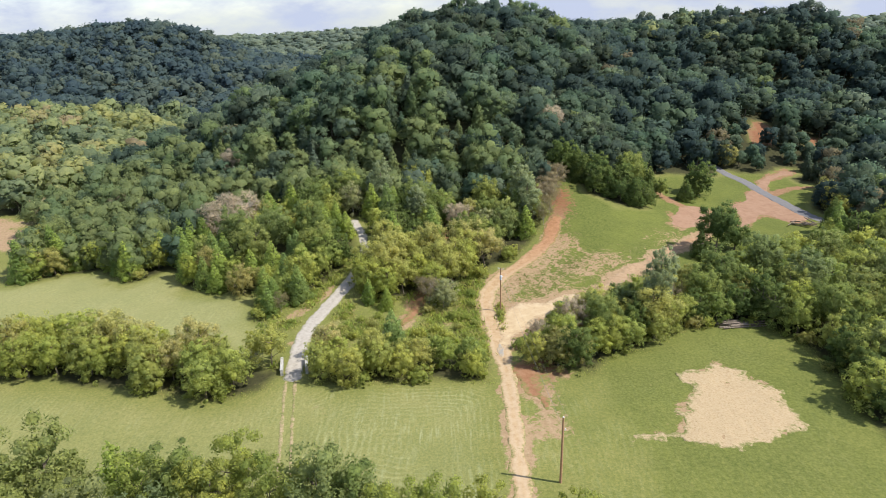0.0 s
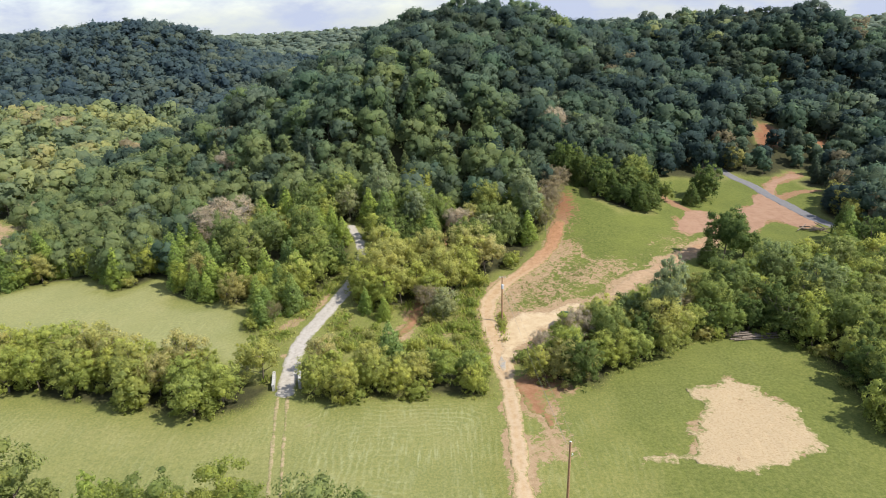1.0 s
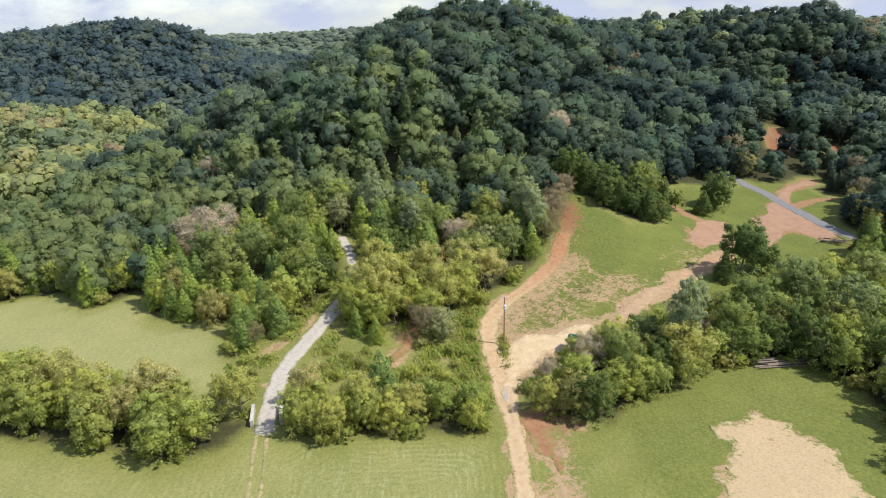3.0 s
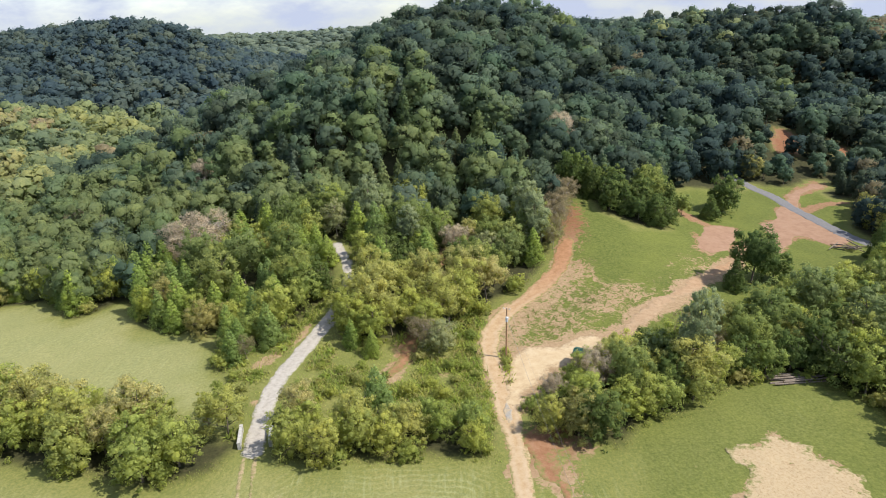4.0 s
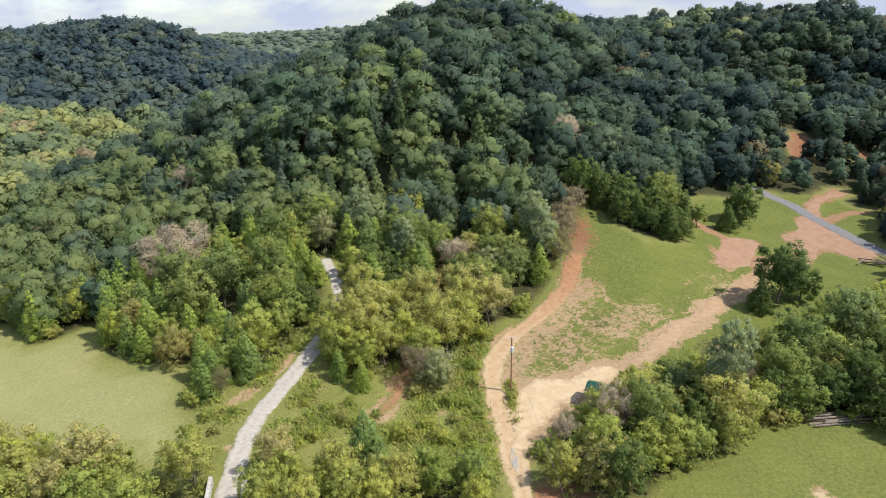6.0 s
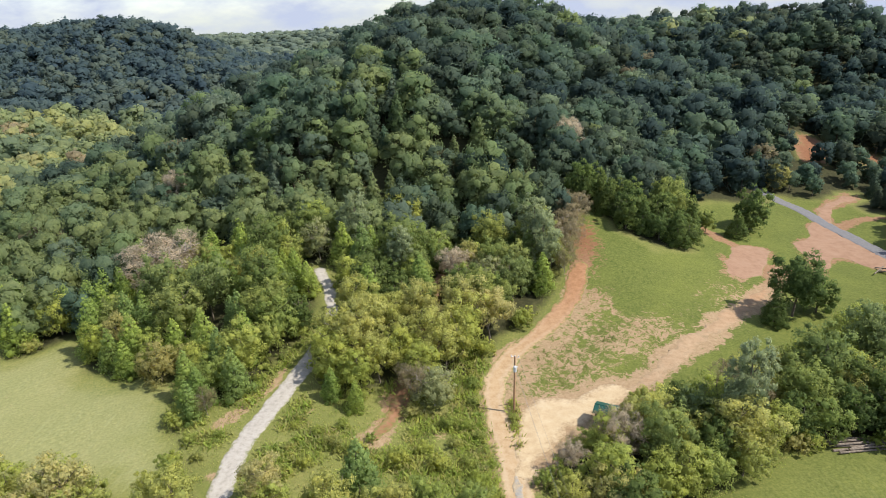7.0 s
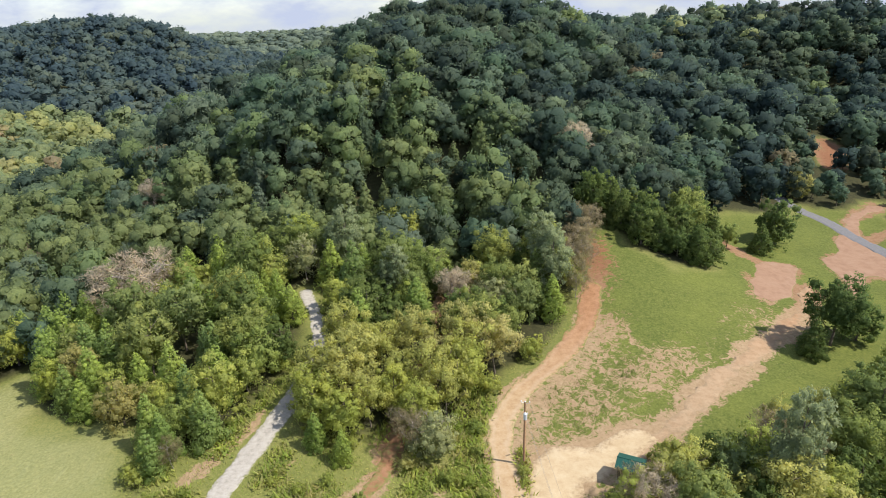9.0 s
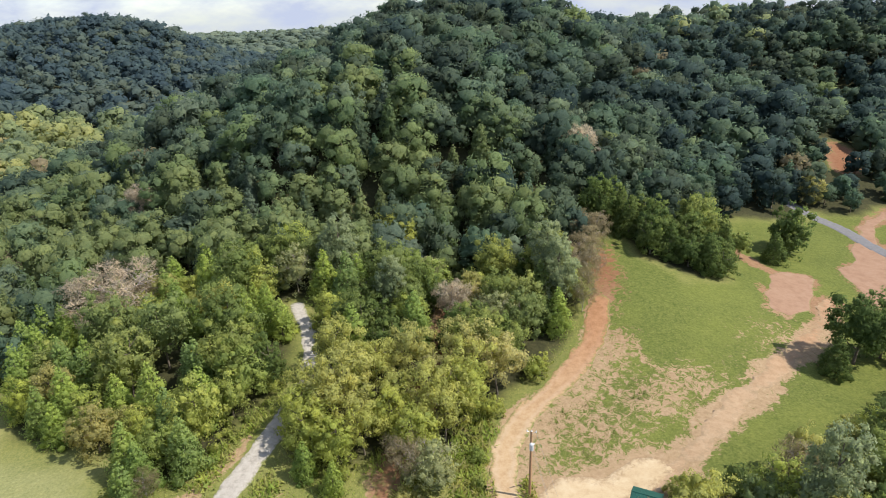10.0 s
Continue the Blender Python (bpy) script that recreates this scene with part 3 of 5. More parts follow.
draped("driveway", lambda x, y: way(DRIVE, 1.55, 0.25)(x, y) - 0.4 * smooth(y, 112, 132), box_of(DRIVE), 0.35, 0.035, MAT_GRAVEL, "pale grey gravel driveway climbing into the wood", "driveway")
for side in (-0.72, 0.72):
    rut = tuple((x + side, y) for x, y in TRACK)
    draped("wheel_track", way(rut, 0.27, 0.10), box_of(rut, 2), 0.2, 0.03, MAT_PADDIRT, "bare wheel track worn through the mown field", "track")
draped("dirt_road", lambda x, y: way(DIRT_ROAD, 1.15, 0.3)(x, y) + 0.5 * smooth(y, 74, 90), box_of(DIRT_ROAD), 0.35, 0.04, MAT_DIRT, "pale sandy dirt road with wheel ruts, red clay uphill", "dirt road", 0.0, lambda x, y: 0.08 * smooth(y, 84, 112) + 0.72 * smooth(y, 112, 136))
draped("dirt_branch_road", way(BRANCH, 1.15, 0.8), box_of(BRANCH), 0.4, 0.03, MAT_BRANCH, "dusty dirt track across the grassy slope", "dirt road", 0.0, lambda x, y: 0.15 + 0.35 * smooth(y, 116, 138))
draped("dirt_pad", lambda x, y: area_distance(x, y, PAD) + 0.7 * vnoise(x, y, 2.2, 31), box_of(PAD), 0.4, 0.05, MAT_PAD, "graded pale dirt pad beside the road fork", "dirt pad")
draped("straw_patch", lambda x, y: area_distance(x, y, STRAW) + 0.9 * vnoise(x, y, 1.9, 33) + 0.6 * vnoise(x, y, 0.6, 34), box_of(STRAW), 0.3, 0.05, MAT_STRAW, "bare seeded patch mulched with straw", "bare patch", 0.05)
draped("red_clay_apron", lambda x, y: area_distance(x, y, RED_APRON) + 0.9 * vnoise(x, y, 1.9, 35) - 0.3 + 0.12 * (y - 80), box_of(RED_APRON), 0.35, 0.03, MAT_REDDIRT, "worn red clay shoulder beside the dirt road", "bare clay")
draped("red_trail", lambda x, y: way(GULLY, 0.75, 0.5)(x, y) - 0.3 * smooth(y, 116, 130), box_of(GULLY), 0.4, 0.03, MAT_REDDIRT, "washed-out red clay trail up the wooded hill", "trail")
draped("turnaround", lambda x, y: area_distance(x, y, TURN) + 0.8 * vnoise(x, y, 3.0, 37), box_of(TURN), 0.5, 0.04, MAT_ROSEDIRT, "round bare dirt turnaround", "dirt pad")
draped("dirt_yard", lambda x, y: np.maximum(area_distance(x, y, YARD), 1.3 - line_distance(x, y, CROSS)[0]) + 0.7 * vnoise(x, y, 2.7, 39), (66, 138, 112, 196), 0.5, 0.04, MAT_ROSEDIRT, "reddish bare dirt yard where tracks cross", "dirt pad")
draped("paved_road", way(PAVED, 1.7, 0.15), box_of(PAVED), 0.5, 0.09, MAT_ASPHALT, "narrow worn grey asphalt lane", "road")


# ---- trees ----
def unit(v):
    return v / np.maximum(np.linalg.norm(v, axis=-1, keepdims=True), 1e-6)


def sprays(rng, centres, radii, count, size, squash=0.85, loose=0.6, reach=0.3):
    """Leaf tufts over a cluster of clumps: places, facings, sizes and the way out of the clump."""
    share = radii ** 2 / (radii ** 2).sum()
    which = rng.choice(len(radii), int(count * 2.6), p=share)
    d = unit(rng.normal(size=(len(which), 3)) + np.array([0, 0, 0.25]))
    r = radii[which, None]
    p = centres[which] + d * r * (0.86 - 0.14 * (reach > 0.4) + reach * rng.random((len(which), 1)) ** 1.7) * np.array([1, 1, squash])
    gap = np.linalg.norm((p[:, None] - centres[None]) / np.array([1, 1, squash]), axis=2) / radii[None]
    keep = np.where((gap > 0.84).sum(1) >= len(radii) - 1)[0][:count]
    p, d = p[keep], d[keep]
    facing = unit(0.9 * d + np.array([0, 0, 0.3]) + loose * rng.normal(size=d.shape))
    return p, facing, size * (0.6 + 0.8 * rng.random(len(p))), d


PHI = (1 + 5 ** 0.5) / 2
ICO_V = unit(np.array([(a, b * PHI, 0) for a in (-1, 1) for b in (-1, 1)] + [(0, a, b * PHI) for a in (-1, 1) for b in (-1, 1)] + [(a * PHI, 0, b) for b in (-1, 1) for a in (-1, 1)], float))
ICO_F = np.array([f for f in ((i, j, k) for i in range(12) for j in range(i + 1, 12) for k in range(j + 1, 12))
                  if max(np.linalg.norm(ICO_V[f[0]] - ICO_V[f[1]]), np.linalg.norm(ICO_V[f[1]] - ICO_V[f[2]]), np.linalg.norm(ICO_V[f[0]] - ICO_V[f[2]])) < 1.2])
ICO_F = np.array([f if np.dot(np.cross(ICO_V[f[1]] - ICO_V[f[0]], ICO_V[f[2]] - ICO_V[f[0]]), ICO_V[f[0]]) > 0 else f[::-1] for f in ICO_F])


def clumps(rng, centres, radii, squash, rough=0.22):
    """A knobbly twenty-sided clump of foliage for each lobe."""
    n = len(radii)
    v = ICO_V[None] * (1 + rough * (rng.random((n, 12, 1)) * 2 - 1)) * radii[:, None, None] * np.array([1, 1, squash])
    turn = rng.random(n) * 6.28
    c, s = np.cos(turn)[:, None], np.sin(turn)[:, None]
    v = np.stack([v[..., 0] * c - v[..., 1] * s, v[..., 0] * s + v[..., 1] * c, v[..., 2]], -1) + centres[:, None]
    return v.reshape(-1, 3), (ICO_F[None] + np.arange(n)[:, None, None] * 12).reshape(-1, 3)


def leaf_mesh(rng, p, facing, s, slim=1.0):
    """Each spray a small three-cornered tuft."""
    t = rng.normal(size=p.shape) + np.array([0, 0, 0.5])
    t = unit(t - facing * (t * facing).sum(1, keepdims=True))
    b = np.cross(facing, t)
    t = unit(t + (0.25 if slim == 1 else 0.9) * facing)
    s = s[:, None]
    k = s * slim * (0.26 + 0.22 * rng.random((len(p), 1)))
    return np.stack([p + t * s * 0.75, p - t * s * 0.4 + b * k, p - t * s * 0.35 - b * k], 1).reshape(-1, 3)


def tube(path, radii, sides=6):
    """Corners and faces of a bent tapering limb."""
    path = np.asarray(path, float)
    rings = []
    for k, q in enumerate(path):
        a = path[min(k + 1, len(path) - 1)] - path[max(k - 1, 0)]
        a = a / np.linalg.norm(a)
        u = np.cross(a, (0.31, 0.95, 0.1))
        u = u / np.linalg.norm(u)
        w = np.cross(a, u)
        ang = np.arange(sides) / sides * 2 * math.pi
        rings.append(q + radii[k] * (np.cos(ang)[:, None] * u + np.sin(ang)[:, None] * w))
    f = []
    for k in range(len(path) - 1):
        for j in range(sides):
            a, b2 = k * sides + j, k * sides + (j + 1) % sides
            f.append((a, b2, b2 + sides, a + sides))
    return np.concatenate(rings), f


def wood_mesh(name, limbs, sides=6):
    verts, faces, at = [], [], 0
    for path, radii in limbs:
        v, f = tube(path, radii, sides if radii[0] > 0.08 else 3)
        verts.append(v)
        faces += [tuple(i + at for i in q) for q in f]
        at += len(v)
    return grid_mesh(name, *np.concatenate(verts).T, np.array(faces))


def grow(rng, height, base, spread_to, limbs=7, stem=0.16, lean=0.4, twigs=0):
    """Trunk and limbs as tapering paths."""
    top = np.array([rng.normal() * lean, rng.normal() * lean, height * 0.82])
    path = [np.array([0, 0, -0.35]), np.array([0, 0, 0.5]), top * 0.5 + rng.normal(size=3) * 0.15, top]
    out = [(path, [stem * 1.35, stem, stem * 0.65, stem * 0.2])]
    for k in range(limbs):
        t = base + (0.78 - base) * (k + rng.random()) / limbs
        start = top * t / 0.82 * 0.9
        a = k * 2.4 + rng.random()
        reach = spread_to * (0.75 + 0.4 * rng.random()) * (1.1 - 0.6 * t)
        end = start + np.array([math.cos(a) * reach, math.sin(a) * reach, reach * (0.45 + 0.5 * rng.random())])
        mid = (start + end) / 2 + np.array([0, 0, -0.1 * reach]) + rng.normal(size=3) * 0.15
        out.append(([start, mid, end], [stem * 0.5, stem * 0.33, stem * 0.1]))
        for j in range(twigs):
            s0 = mid + (end - mid) * rng.random()
            e0 = s0 + unit(rng.normal(size=3) + (end - start) / reach + np.array([0, 0, 0.5])) * reach * (0.25 + 0.4 * rng.random())
            m0 = (s0 + e0) / 2 + rng.normal(size=3) * 0.1
            out.append(([s0, m0, e0], [0.035, 0.022, 0.008]))
    return out


def lobes_round(rng, height, width, base, count, knob=0.3, ragged=0.30, skirt=False):
    """Lobes of a broad crown from base to height: a heart and many clumps round it."""
    mid, half = (height + base) / 2, (height - base) / 2
    k = np.arange(count) + 0.5
    polar = np.arccos(np.clip(1 - (1.94 if skirt else 1.72) * k / count, -1, 1))
    a = k * 2.39996 + rng.normal(size=count) * 0.35
    d = np.stack([np.sin(polar) * np.cos(a), np.sin(polar) * np.sin(a), np.cos(polar)], -1)
    if skirt:
        flare = np.where(d[:, 2:] < 0, 0.97 / np.maximum(np.hypot(d[:, :1], d[:, 1:2]), 0.2), 1.0)
        d = d * np.concatenate([flare, flare, np.ones_like(flare)], 1)
    r = width * knob * (0.6 + 0.75 * rng.random(count) ** 1.4)
    out = 0.92 - ragged + (ragged + 0.1 * (ragged > 0.3)) * rng.random((count, 1))
    c = d * np.array([width, width, half]) * out
    c[0] *= 0.8
    c, r = np.concatenate([c, [[0, 0, -0.1 * half]]]), np.r_[r, min(width, half) * 0.7]
    lop = np.array([rng.normal() * 0.12 * width, rng.normal() * 0.12 * width, 0])
    return c + lop * (c[:, 2:] / half) + np.array([0, 0, mid]), r


def lobes_cone(rng, height, width, base, count):
    """Lobes of a conical crown with ragged tiers."""
    t = ((np.arange(count) + rng.random(count)) / count) ** 0.85
    a = np.arange(count) * 2.4 + rng.random(count)
    w = width * (1.03 - t) ** 0.72 * (0.82 + 0.3 * rng.random(count))
    c = np.stack([np.cos(a) * w * 0.70, np.sin(a) * w * 0.70, base + (height - base) * t * 0.95], -1)
    return c, np.maximum(w * (0.2 + 0.17 * rng.random(count)), 0.2)


def crown_mesh(kind, rng, count, size, detail=1.0, loose=0.42):
    """Corners, faces and the number of clump faces of one crown."""
    squash = 0.85
    m = lambda k: max(5, int(k * detail))
    big = max(detail, 0.2) ** -0.42
    torn = 0.44 if detail == 1 else 0.30
    if kind == "cedar":
        c, r = lobes_cone(rng, 9.0, 3.2, 0.1, m(80))
        squash = 0.95
    elif kind == "bush":
        c, r = lobes_round(rng, 3.2, 2.2, 0.0, m(30), 0.24 * big, torn, True)
    elif kind == "poplar":
        c, r = lobes_round(rng, 12.0, 2.8, 1.5, m(84), 0.2 * big, torn)
    elif kind in ("sparse", "bare"):
        c, r = lobes_round(rng, 8.6, 3.7, 2.0, m(48), 0.18 * big, torn)
        r[-1] *= 0.6
    elif kind == "tall":
        c, r = lobes_round(rng, 14.5, 4.0, 1.5, m(90), 0.2 * big, torn)
    elif kind == "thin":
        c, r = lobes_round(rng, 14.5, 3.3, 1.5, m(56), 0.2 * big, torn)
        r[-1] *= 0.5
    elif kind == "edge":
        c, r = lobes_round(rng, 7.6, 3.1, -0.3, m(84), (0.185 if detail == 1 else 0.27) * big, torn, True)
    elif detail == 1:
        c, r = lobes_round(rng, 10.0, 3.8, 1.0, m(84), 0.19, torn)
    else:
        c, r = lobes_round(rng, 10.0, 3.7, 0.8, m(38), 0.30 * big, 0.24, True)
    if kind == "cedar":
        t = np.linspace(0.05, 0.85, 7)
        c, r = np.concatenate([c, np.stack([0 * t, 0 * t, 0.4 + 8.2 * t], -1)]), np.r_[r, 2.1 * (1.02 - t) ** 0.75]
    heart = 0.5 if kind in ("sparse", "thin") else 0.74 if detail == 1 else 0.78
    core = np.r_[0:len(c) - 1:2, len(c) - 1] if detail == 1 else np.arange(len(c))
    v, f = clumps(rng, c[core], r[core] * heart, squash, 0.24)
    out = unit(v - np.repeat(c[core], 12, 0))
    if kind == "bare":
        v, f, out = v[:0], f[:0], out[:0]
    mid = v[f].mean(1) if len(f) else np.zeros((0, 3))
    gap = np.linalg.norm((mid[:, None] - c[None]) / np.array([1, 1, squash]), axis=2) / r[None]
    facing = np.cross(v[f[:, 1]] - v[f[:, 0]], v[f[:, 2]] - v[f[:, 0]])
    f = f[((gap < 0.66).sum(1) <= 1) & (unit(facing)[:, 2] > (-0.9 if detail == 1 else -0.55))]
    p, d, s, away = sprays(rng, c, r, count, size, squash, loose, 0.62 if detail == 1 else 0.34)
    w = leaf_mesh(rng, p, d, s, 0.22 if kind == "bare" else 1.0)
    low, high = c.min(0), c.max(0)
    half = np.maximum((high - low) / 2, 0.5)

    def swell(at):
        return unit((at - (low + high) / 2) / half ** 2 * half.min())
    rough = np.repeat(away * (0.5 if detail == 1 else 0.35) + 0.75 * swell(p) + (0.75 if detail == 1 else 0.5) * d, 3, 0)
    normals = np.concatenate([unit((0.6 if detail == 1 else 0.4) * out + 0.8 * swell(v)) if len(v) else v, unit(rough)])
    return np.concatenate([v, w]), np.concatenate([f, tuft_faces(len(p)) + len(v)]), len(f), normals


def tuft_faces(count):
    return np.arange(count * 3).reshape(-1, 3)


def tree_proto(name, kind, seed, count, size, leaf, wood, label, category, stem=0.16, limbs=7, twigs=0):
    """One tree: an Empty at its foot with a trunk and a crown under it."""
    rng = np.random.default_rng(seed)
    tree = new(name)
    tree.empty_display_size = 0.5
    height = {"cedar": 8.5, "bush": 2.6, "bare": 8.6, "poplar": 12, "sparse": 8.6, "edge": 7.4, "tall": 14.2, "thin": 14.2}.get(kind, 10.0)
    spread_to = {"cedar": 1.8, "bush": 1.5, "poplar": 2.2}.get(kind, 2.9)
    me = wood_mesh("trunk", grow(rng, height, 0.2, spread_to, limbs, stem, 0.15 if kind in ("cedar", "poplar") else 0.45, twigs))
    me.materials.append(wood)
    trunk = new("trunk", me)
    trunk.parent = tree
    if count:
        v, f, _, normals = crown_mesh(kind, rng, count, size)
        me = grid_mesh("crown", *v.T, f, (), normals)
        me.materials.append(leaf)
        crown = new("crown", me)
        crown.parent = tree
    return tagged(tree, label, category)


PROTO = {
    "oak": [tree_proto("oak_tree", "oak", 100 + k, 3500, 0.30, MAT_OAK, MAT_BARK, "broad round-crowned deciduous tree in dense green leaf", "tree") for k in range(4)],
    "edge": [tree_proto("hedgerow_tree", "edge", 130 + k, 4000, 0.235, MAT_HEDGE, MAT_BARK, "bushy green hedgerow tree leafy down to the grass", "tree") for k in range(3)],
    "gold": [tree_proto("box_elder_tree", "edge", 160 + k, 4000, 0.23, MAT_YELLOW, MAT_BARK, "bushy yellow-green tree with low leafy branches", "tree") for k in range(3)],
    "cedar": [tree_proto("cedar_tree", "cedar", 200 + k, 2900, 0.26, MAT_CEDAR, MAT_BARK, "dense conical green cedar with foliage to the ground", "tree", 0.13) for k in range(4)],
    "tan": [tree_proto("autumn_tree", "sparse", 240 + k, 4200, 0.24, MAT_TAN, MAT_BARK, "thin-crowned tree turning tan and gold", "tree", 0.15, 9, 5) for k in range(2)],
    "tall": [tree_proto("tall_oak_tree", "tall", 400 + k, 7500, 0.26, MAT_OAK, MAT_BARK, "tall full-crowned green tree in the near belt", "tree", 0.22, 10) for k in range(2)],
    "thin": [tree_proto("locust_tree", "thin", 420 + k, 7000, 0.23, MAT_SHRUB, MAT_BARK, "tall airy tree with thin olive-green leaves", "tree", 0.17, 12, 4) for k in range(3)],
    "dark": [tree_proto("hornbeam_tree", "edge", 145 + k, 2400, 0.34, MAT_DARK, MAT_BARK, "dense dark green bushy tree on the grassy slope", "tree") for k in range(2)],
    "darkcedar": [tree_proto("dark_cedar_tree", "cedar", 225, 3000, 0.26, MAT_DARK, MAT_BARK, "dark green conical cedar on the grassy slope", "tree", 0.13)],
    "darkoak": [tree_proto("dark_oak_tree", "oak", 115, 4200, 0.30, MAT_DARK, MAT_BARK, "tall dark green spreading tree alone on the slope", "tree", 0.2)],
    "grey": [tree_proto("willow_shrub", "edge", 175, 3600, 0.22, MAT_GREY, MAT_DEADWOOD, "broad grey-green shrub with bare twigs in the glade", "shrub", 0.1, 9, 5)],
    "twiggy": [tree_proto("brush_tree", "bare", 250 + k, 3600, 0.42, MAT_TWIG, MAT_DEADWOOD, "half-bare grey-brown brush tree beside the red bank", "tree", 0.09, 9, 9) for k in range(2)],
    "silver": [tree_proto("silver_maple_tree", "poplar", 270, 6000, 0.25, MAT_SILVER, MAT_BARK, "tall tree with pale silvery green leaves", "tree", 0.2)],
    "bush": [tree_proto("shrub", "bush", 300 + k, 1000, 0.25, MAT_SHRUB, MAT_BARK, "low rounded green shrub at the wood's edge", "shrub", 0.05, 4) for k in range(3)],
    "bare": [tree_proto("bare_tree", "bare", 330 + k, 5200, 0.42, MAT_PALETWIG, MAT_DEADWOOD, "leafless grey tree with a haze of fine twigs", "tree", 0.15, 15, 18) for k in range(2)],
}
used_protos = set()
PLANTED = []


def plant(kind, x, y, scale, rng, squash=1.0, variant=None):
    k = rng.integers(len(PROTO[kind])) if variant is None else variant
    proto = PROTO[kind][k]
    m = Matrix.Translation((x, y, float(land(x, y)) - 0.05)) @ Matrix.Rotation(rng.random() * 6.28, 4, "Z")
    if (kind, k) in used_protos:
        ob = copy_thing(proto, m)
    else:
        used_protos.add((kind, k))
        ob = proto
        ob.matrix_basis = m
    ob.scale = (scale, scale, scale * squash)
    PLANTED.append((x, y))
    return tagged(ob, group={"bush": "shrubs", "cedar": "cedars"}.get(kind, "trees"))


def scatter(rng, box, step, tries=1.0):
    """Points on a jittered grid."""
    x0, y0, x1, y1 = box
    xs, ys = np.meshgrid(np.arange(x0, x1, step), np.arange(y0, y1, step))
    xs = xs + (np.arange(xs.shape[0]) % 2)[:, None] * step / 2
    p = np.stack([xs.ravel(), ys.ravel()], -1)
    return p + (rng.random(p.shape) - 0.5) * step * 0.8


# ---- single trees and shrubs of the near land ----
trng = np.random.default_rng(7)
# standing by themselves or marked by colour: kind, x, y, size, height factor
LONE = (("bare", -51.5, 140.0, 2.2, 0.64), ("silver", 35.2, 95.2, 0.95, 1.34), ("darkoak", 58.1, 126.2, 1.12, 1.08), ("dark", 63.0, 127.8, 1.0, 0.95), ("darkcedar", 53.6, 123.6, 0.8, 0.92),
        ("dark", 68.4, 164.2, 1.25, 1.12), ("dark", 67.0, 162.8, 0.8, 0.9), ("darkcedar", 62.9, 158.8, 0.85, 0.85), ("sapling", 56.3, 159.0, 0.5, 1.1), ("grey", -1.6, 106.0, 1.0, 0.85))
SLOPE_ROW = (("dark", 33.6, 165.5, 1.1, 1.1), ("darkcedar", 35.4, 160.2, 0.95, 1.0), ("dark", 38.4, 156.4, 1.0, 1.1), ("darkcedar", 40.8, 153.2, 0.9, 0.95), ("dark", 43.6, 151.2, 0.85, 0.9), ("darkcedar", 46.6, 149.6, 0.95, 0.9),
             ("dark", 49.4, 150.6, 0.8, 0.95), ("darkcedar", 51.4, 153.6, 0.8, 0.9), ("dark", 44.6, 155.0, 1.0, 1.05), ("dark", 40.4, 160.0, 1.05, 1.1), ("darkcedar", 53.4, 160.0, 0.9, 1.0))
# kind, x, y, size
BRUSH = (("twiggy", -32.2, 104.0, 0.5), ("twiggy", 22.8, 141.5, 0.7), ("twiggy", 24.6, 145.0, 0.75), ("twiggy", 24.0, 149.0, 0.8), ("twiggy", 26.6, 152.5, 0.75), ("twiggy", 22.0, 137.8, 0.62), ("twiggy", 28.2, 157.0, 0.8), ("twiggy", 25.6, 157.5, 0.8),
         ("twiggy", 21.0, 145.0, 0.85), ("bare", 20.6, 93.6, 0.84), ("edge", 22.2, 98.0, 0.58), ("twiggy", 20.2, 97.4, 0.6), ("edge", 33.4, 89.9, 0.8), ("edge", 36.9, 93.4, 0.75), ("dark", 30.8, 91.4, 0.85), ("edge", 39.8, 95.4, 0.8), ("edge", 28.8, 88.4, 0.8), ("edge", 26.2, 87.6, 0.85), ("dark", 42.6, 96.2, 0.8), ("edge", 46.2, 96.0, 0.8), ("dark", 50.2, 96.8, 0.85), ("edge", 22.8, 96.0, 0.98), ("edge", 19.2, 94.6, 0.9), ("edge", 25.6, 98.0, 0.95), ("bare", 14.6, 92.4, 0.5), ("bare", 2.0, 137.0, 0.9), ("twiggy", -4.3, 106.6, 0.75), ("twiggy", 36.6, 101.0, 0.9), ("twiggy", 38.2, 99.0, 0.8), ("twiggy", 22.4, 94.6, 0.6),
         ("bare", 31.0, 185.0, 1.15), ("bare", -63.0, 178.0, 1.1))
GLADE_SHRUBS = (("cedar", -34.2, 103.2, 0.72), ("thin", -30.8, 88.6, 0.42), ("thin", -32.2, 86.8, 0.4), ("cedar", -29.5, 108.3, 0.9), ("bush", -35.2, 104.6, 0.9), ("cedar", -33.8, 106.0, 0.75), ("tan", -20.0, 87.0, 0.75), ("tan", -28.9, 84.6, 0.85), ("gold", -15.5, 111.0, 1.05), ("gold", -12.5, 109.0, 0.95), ("gold", -17.9, 114.2, 0.95),
                ("tan", -16.6, 118.0, 0.9), ("cedar", -15.8, 107.0, 0.6), ("cedar", -12.2, 104.6, 0.55), ("bush", -17.0, 93.4, 0.5), ("bush", -14.0, 97.0, 0.6), ("bush", -19.5, 96.4, 0.35), ("bush", -11.0, 95.5, 0.7), ("bush", -13.5, 101.0, 0.45),
                ("bush", -9.8, 98.2, 0.4), ("bush", -16.5, 99.5, 0.4), ("bush", -20.8, 91.8, 0.4), ("bush", -19.8, 101.0, 0.3), ("bush", -31.0, 91.0, 0.5), ("bush", -30.4, 95.0, 0.4), ("bush", -32.5, 98.2, 0.5), ("bush", -33.0, 94.0, 0.6),
                ("bush", -29.4, 99.4, 0.3))
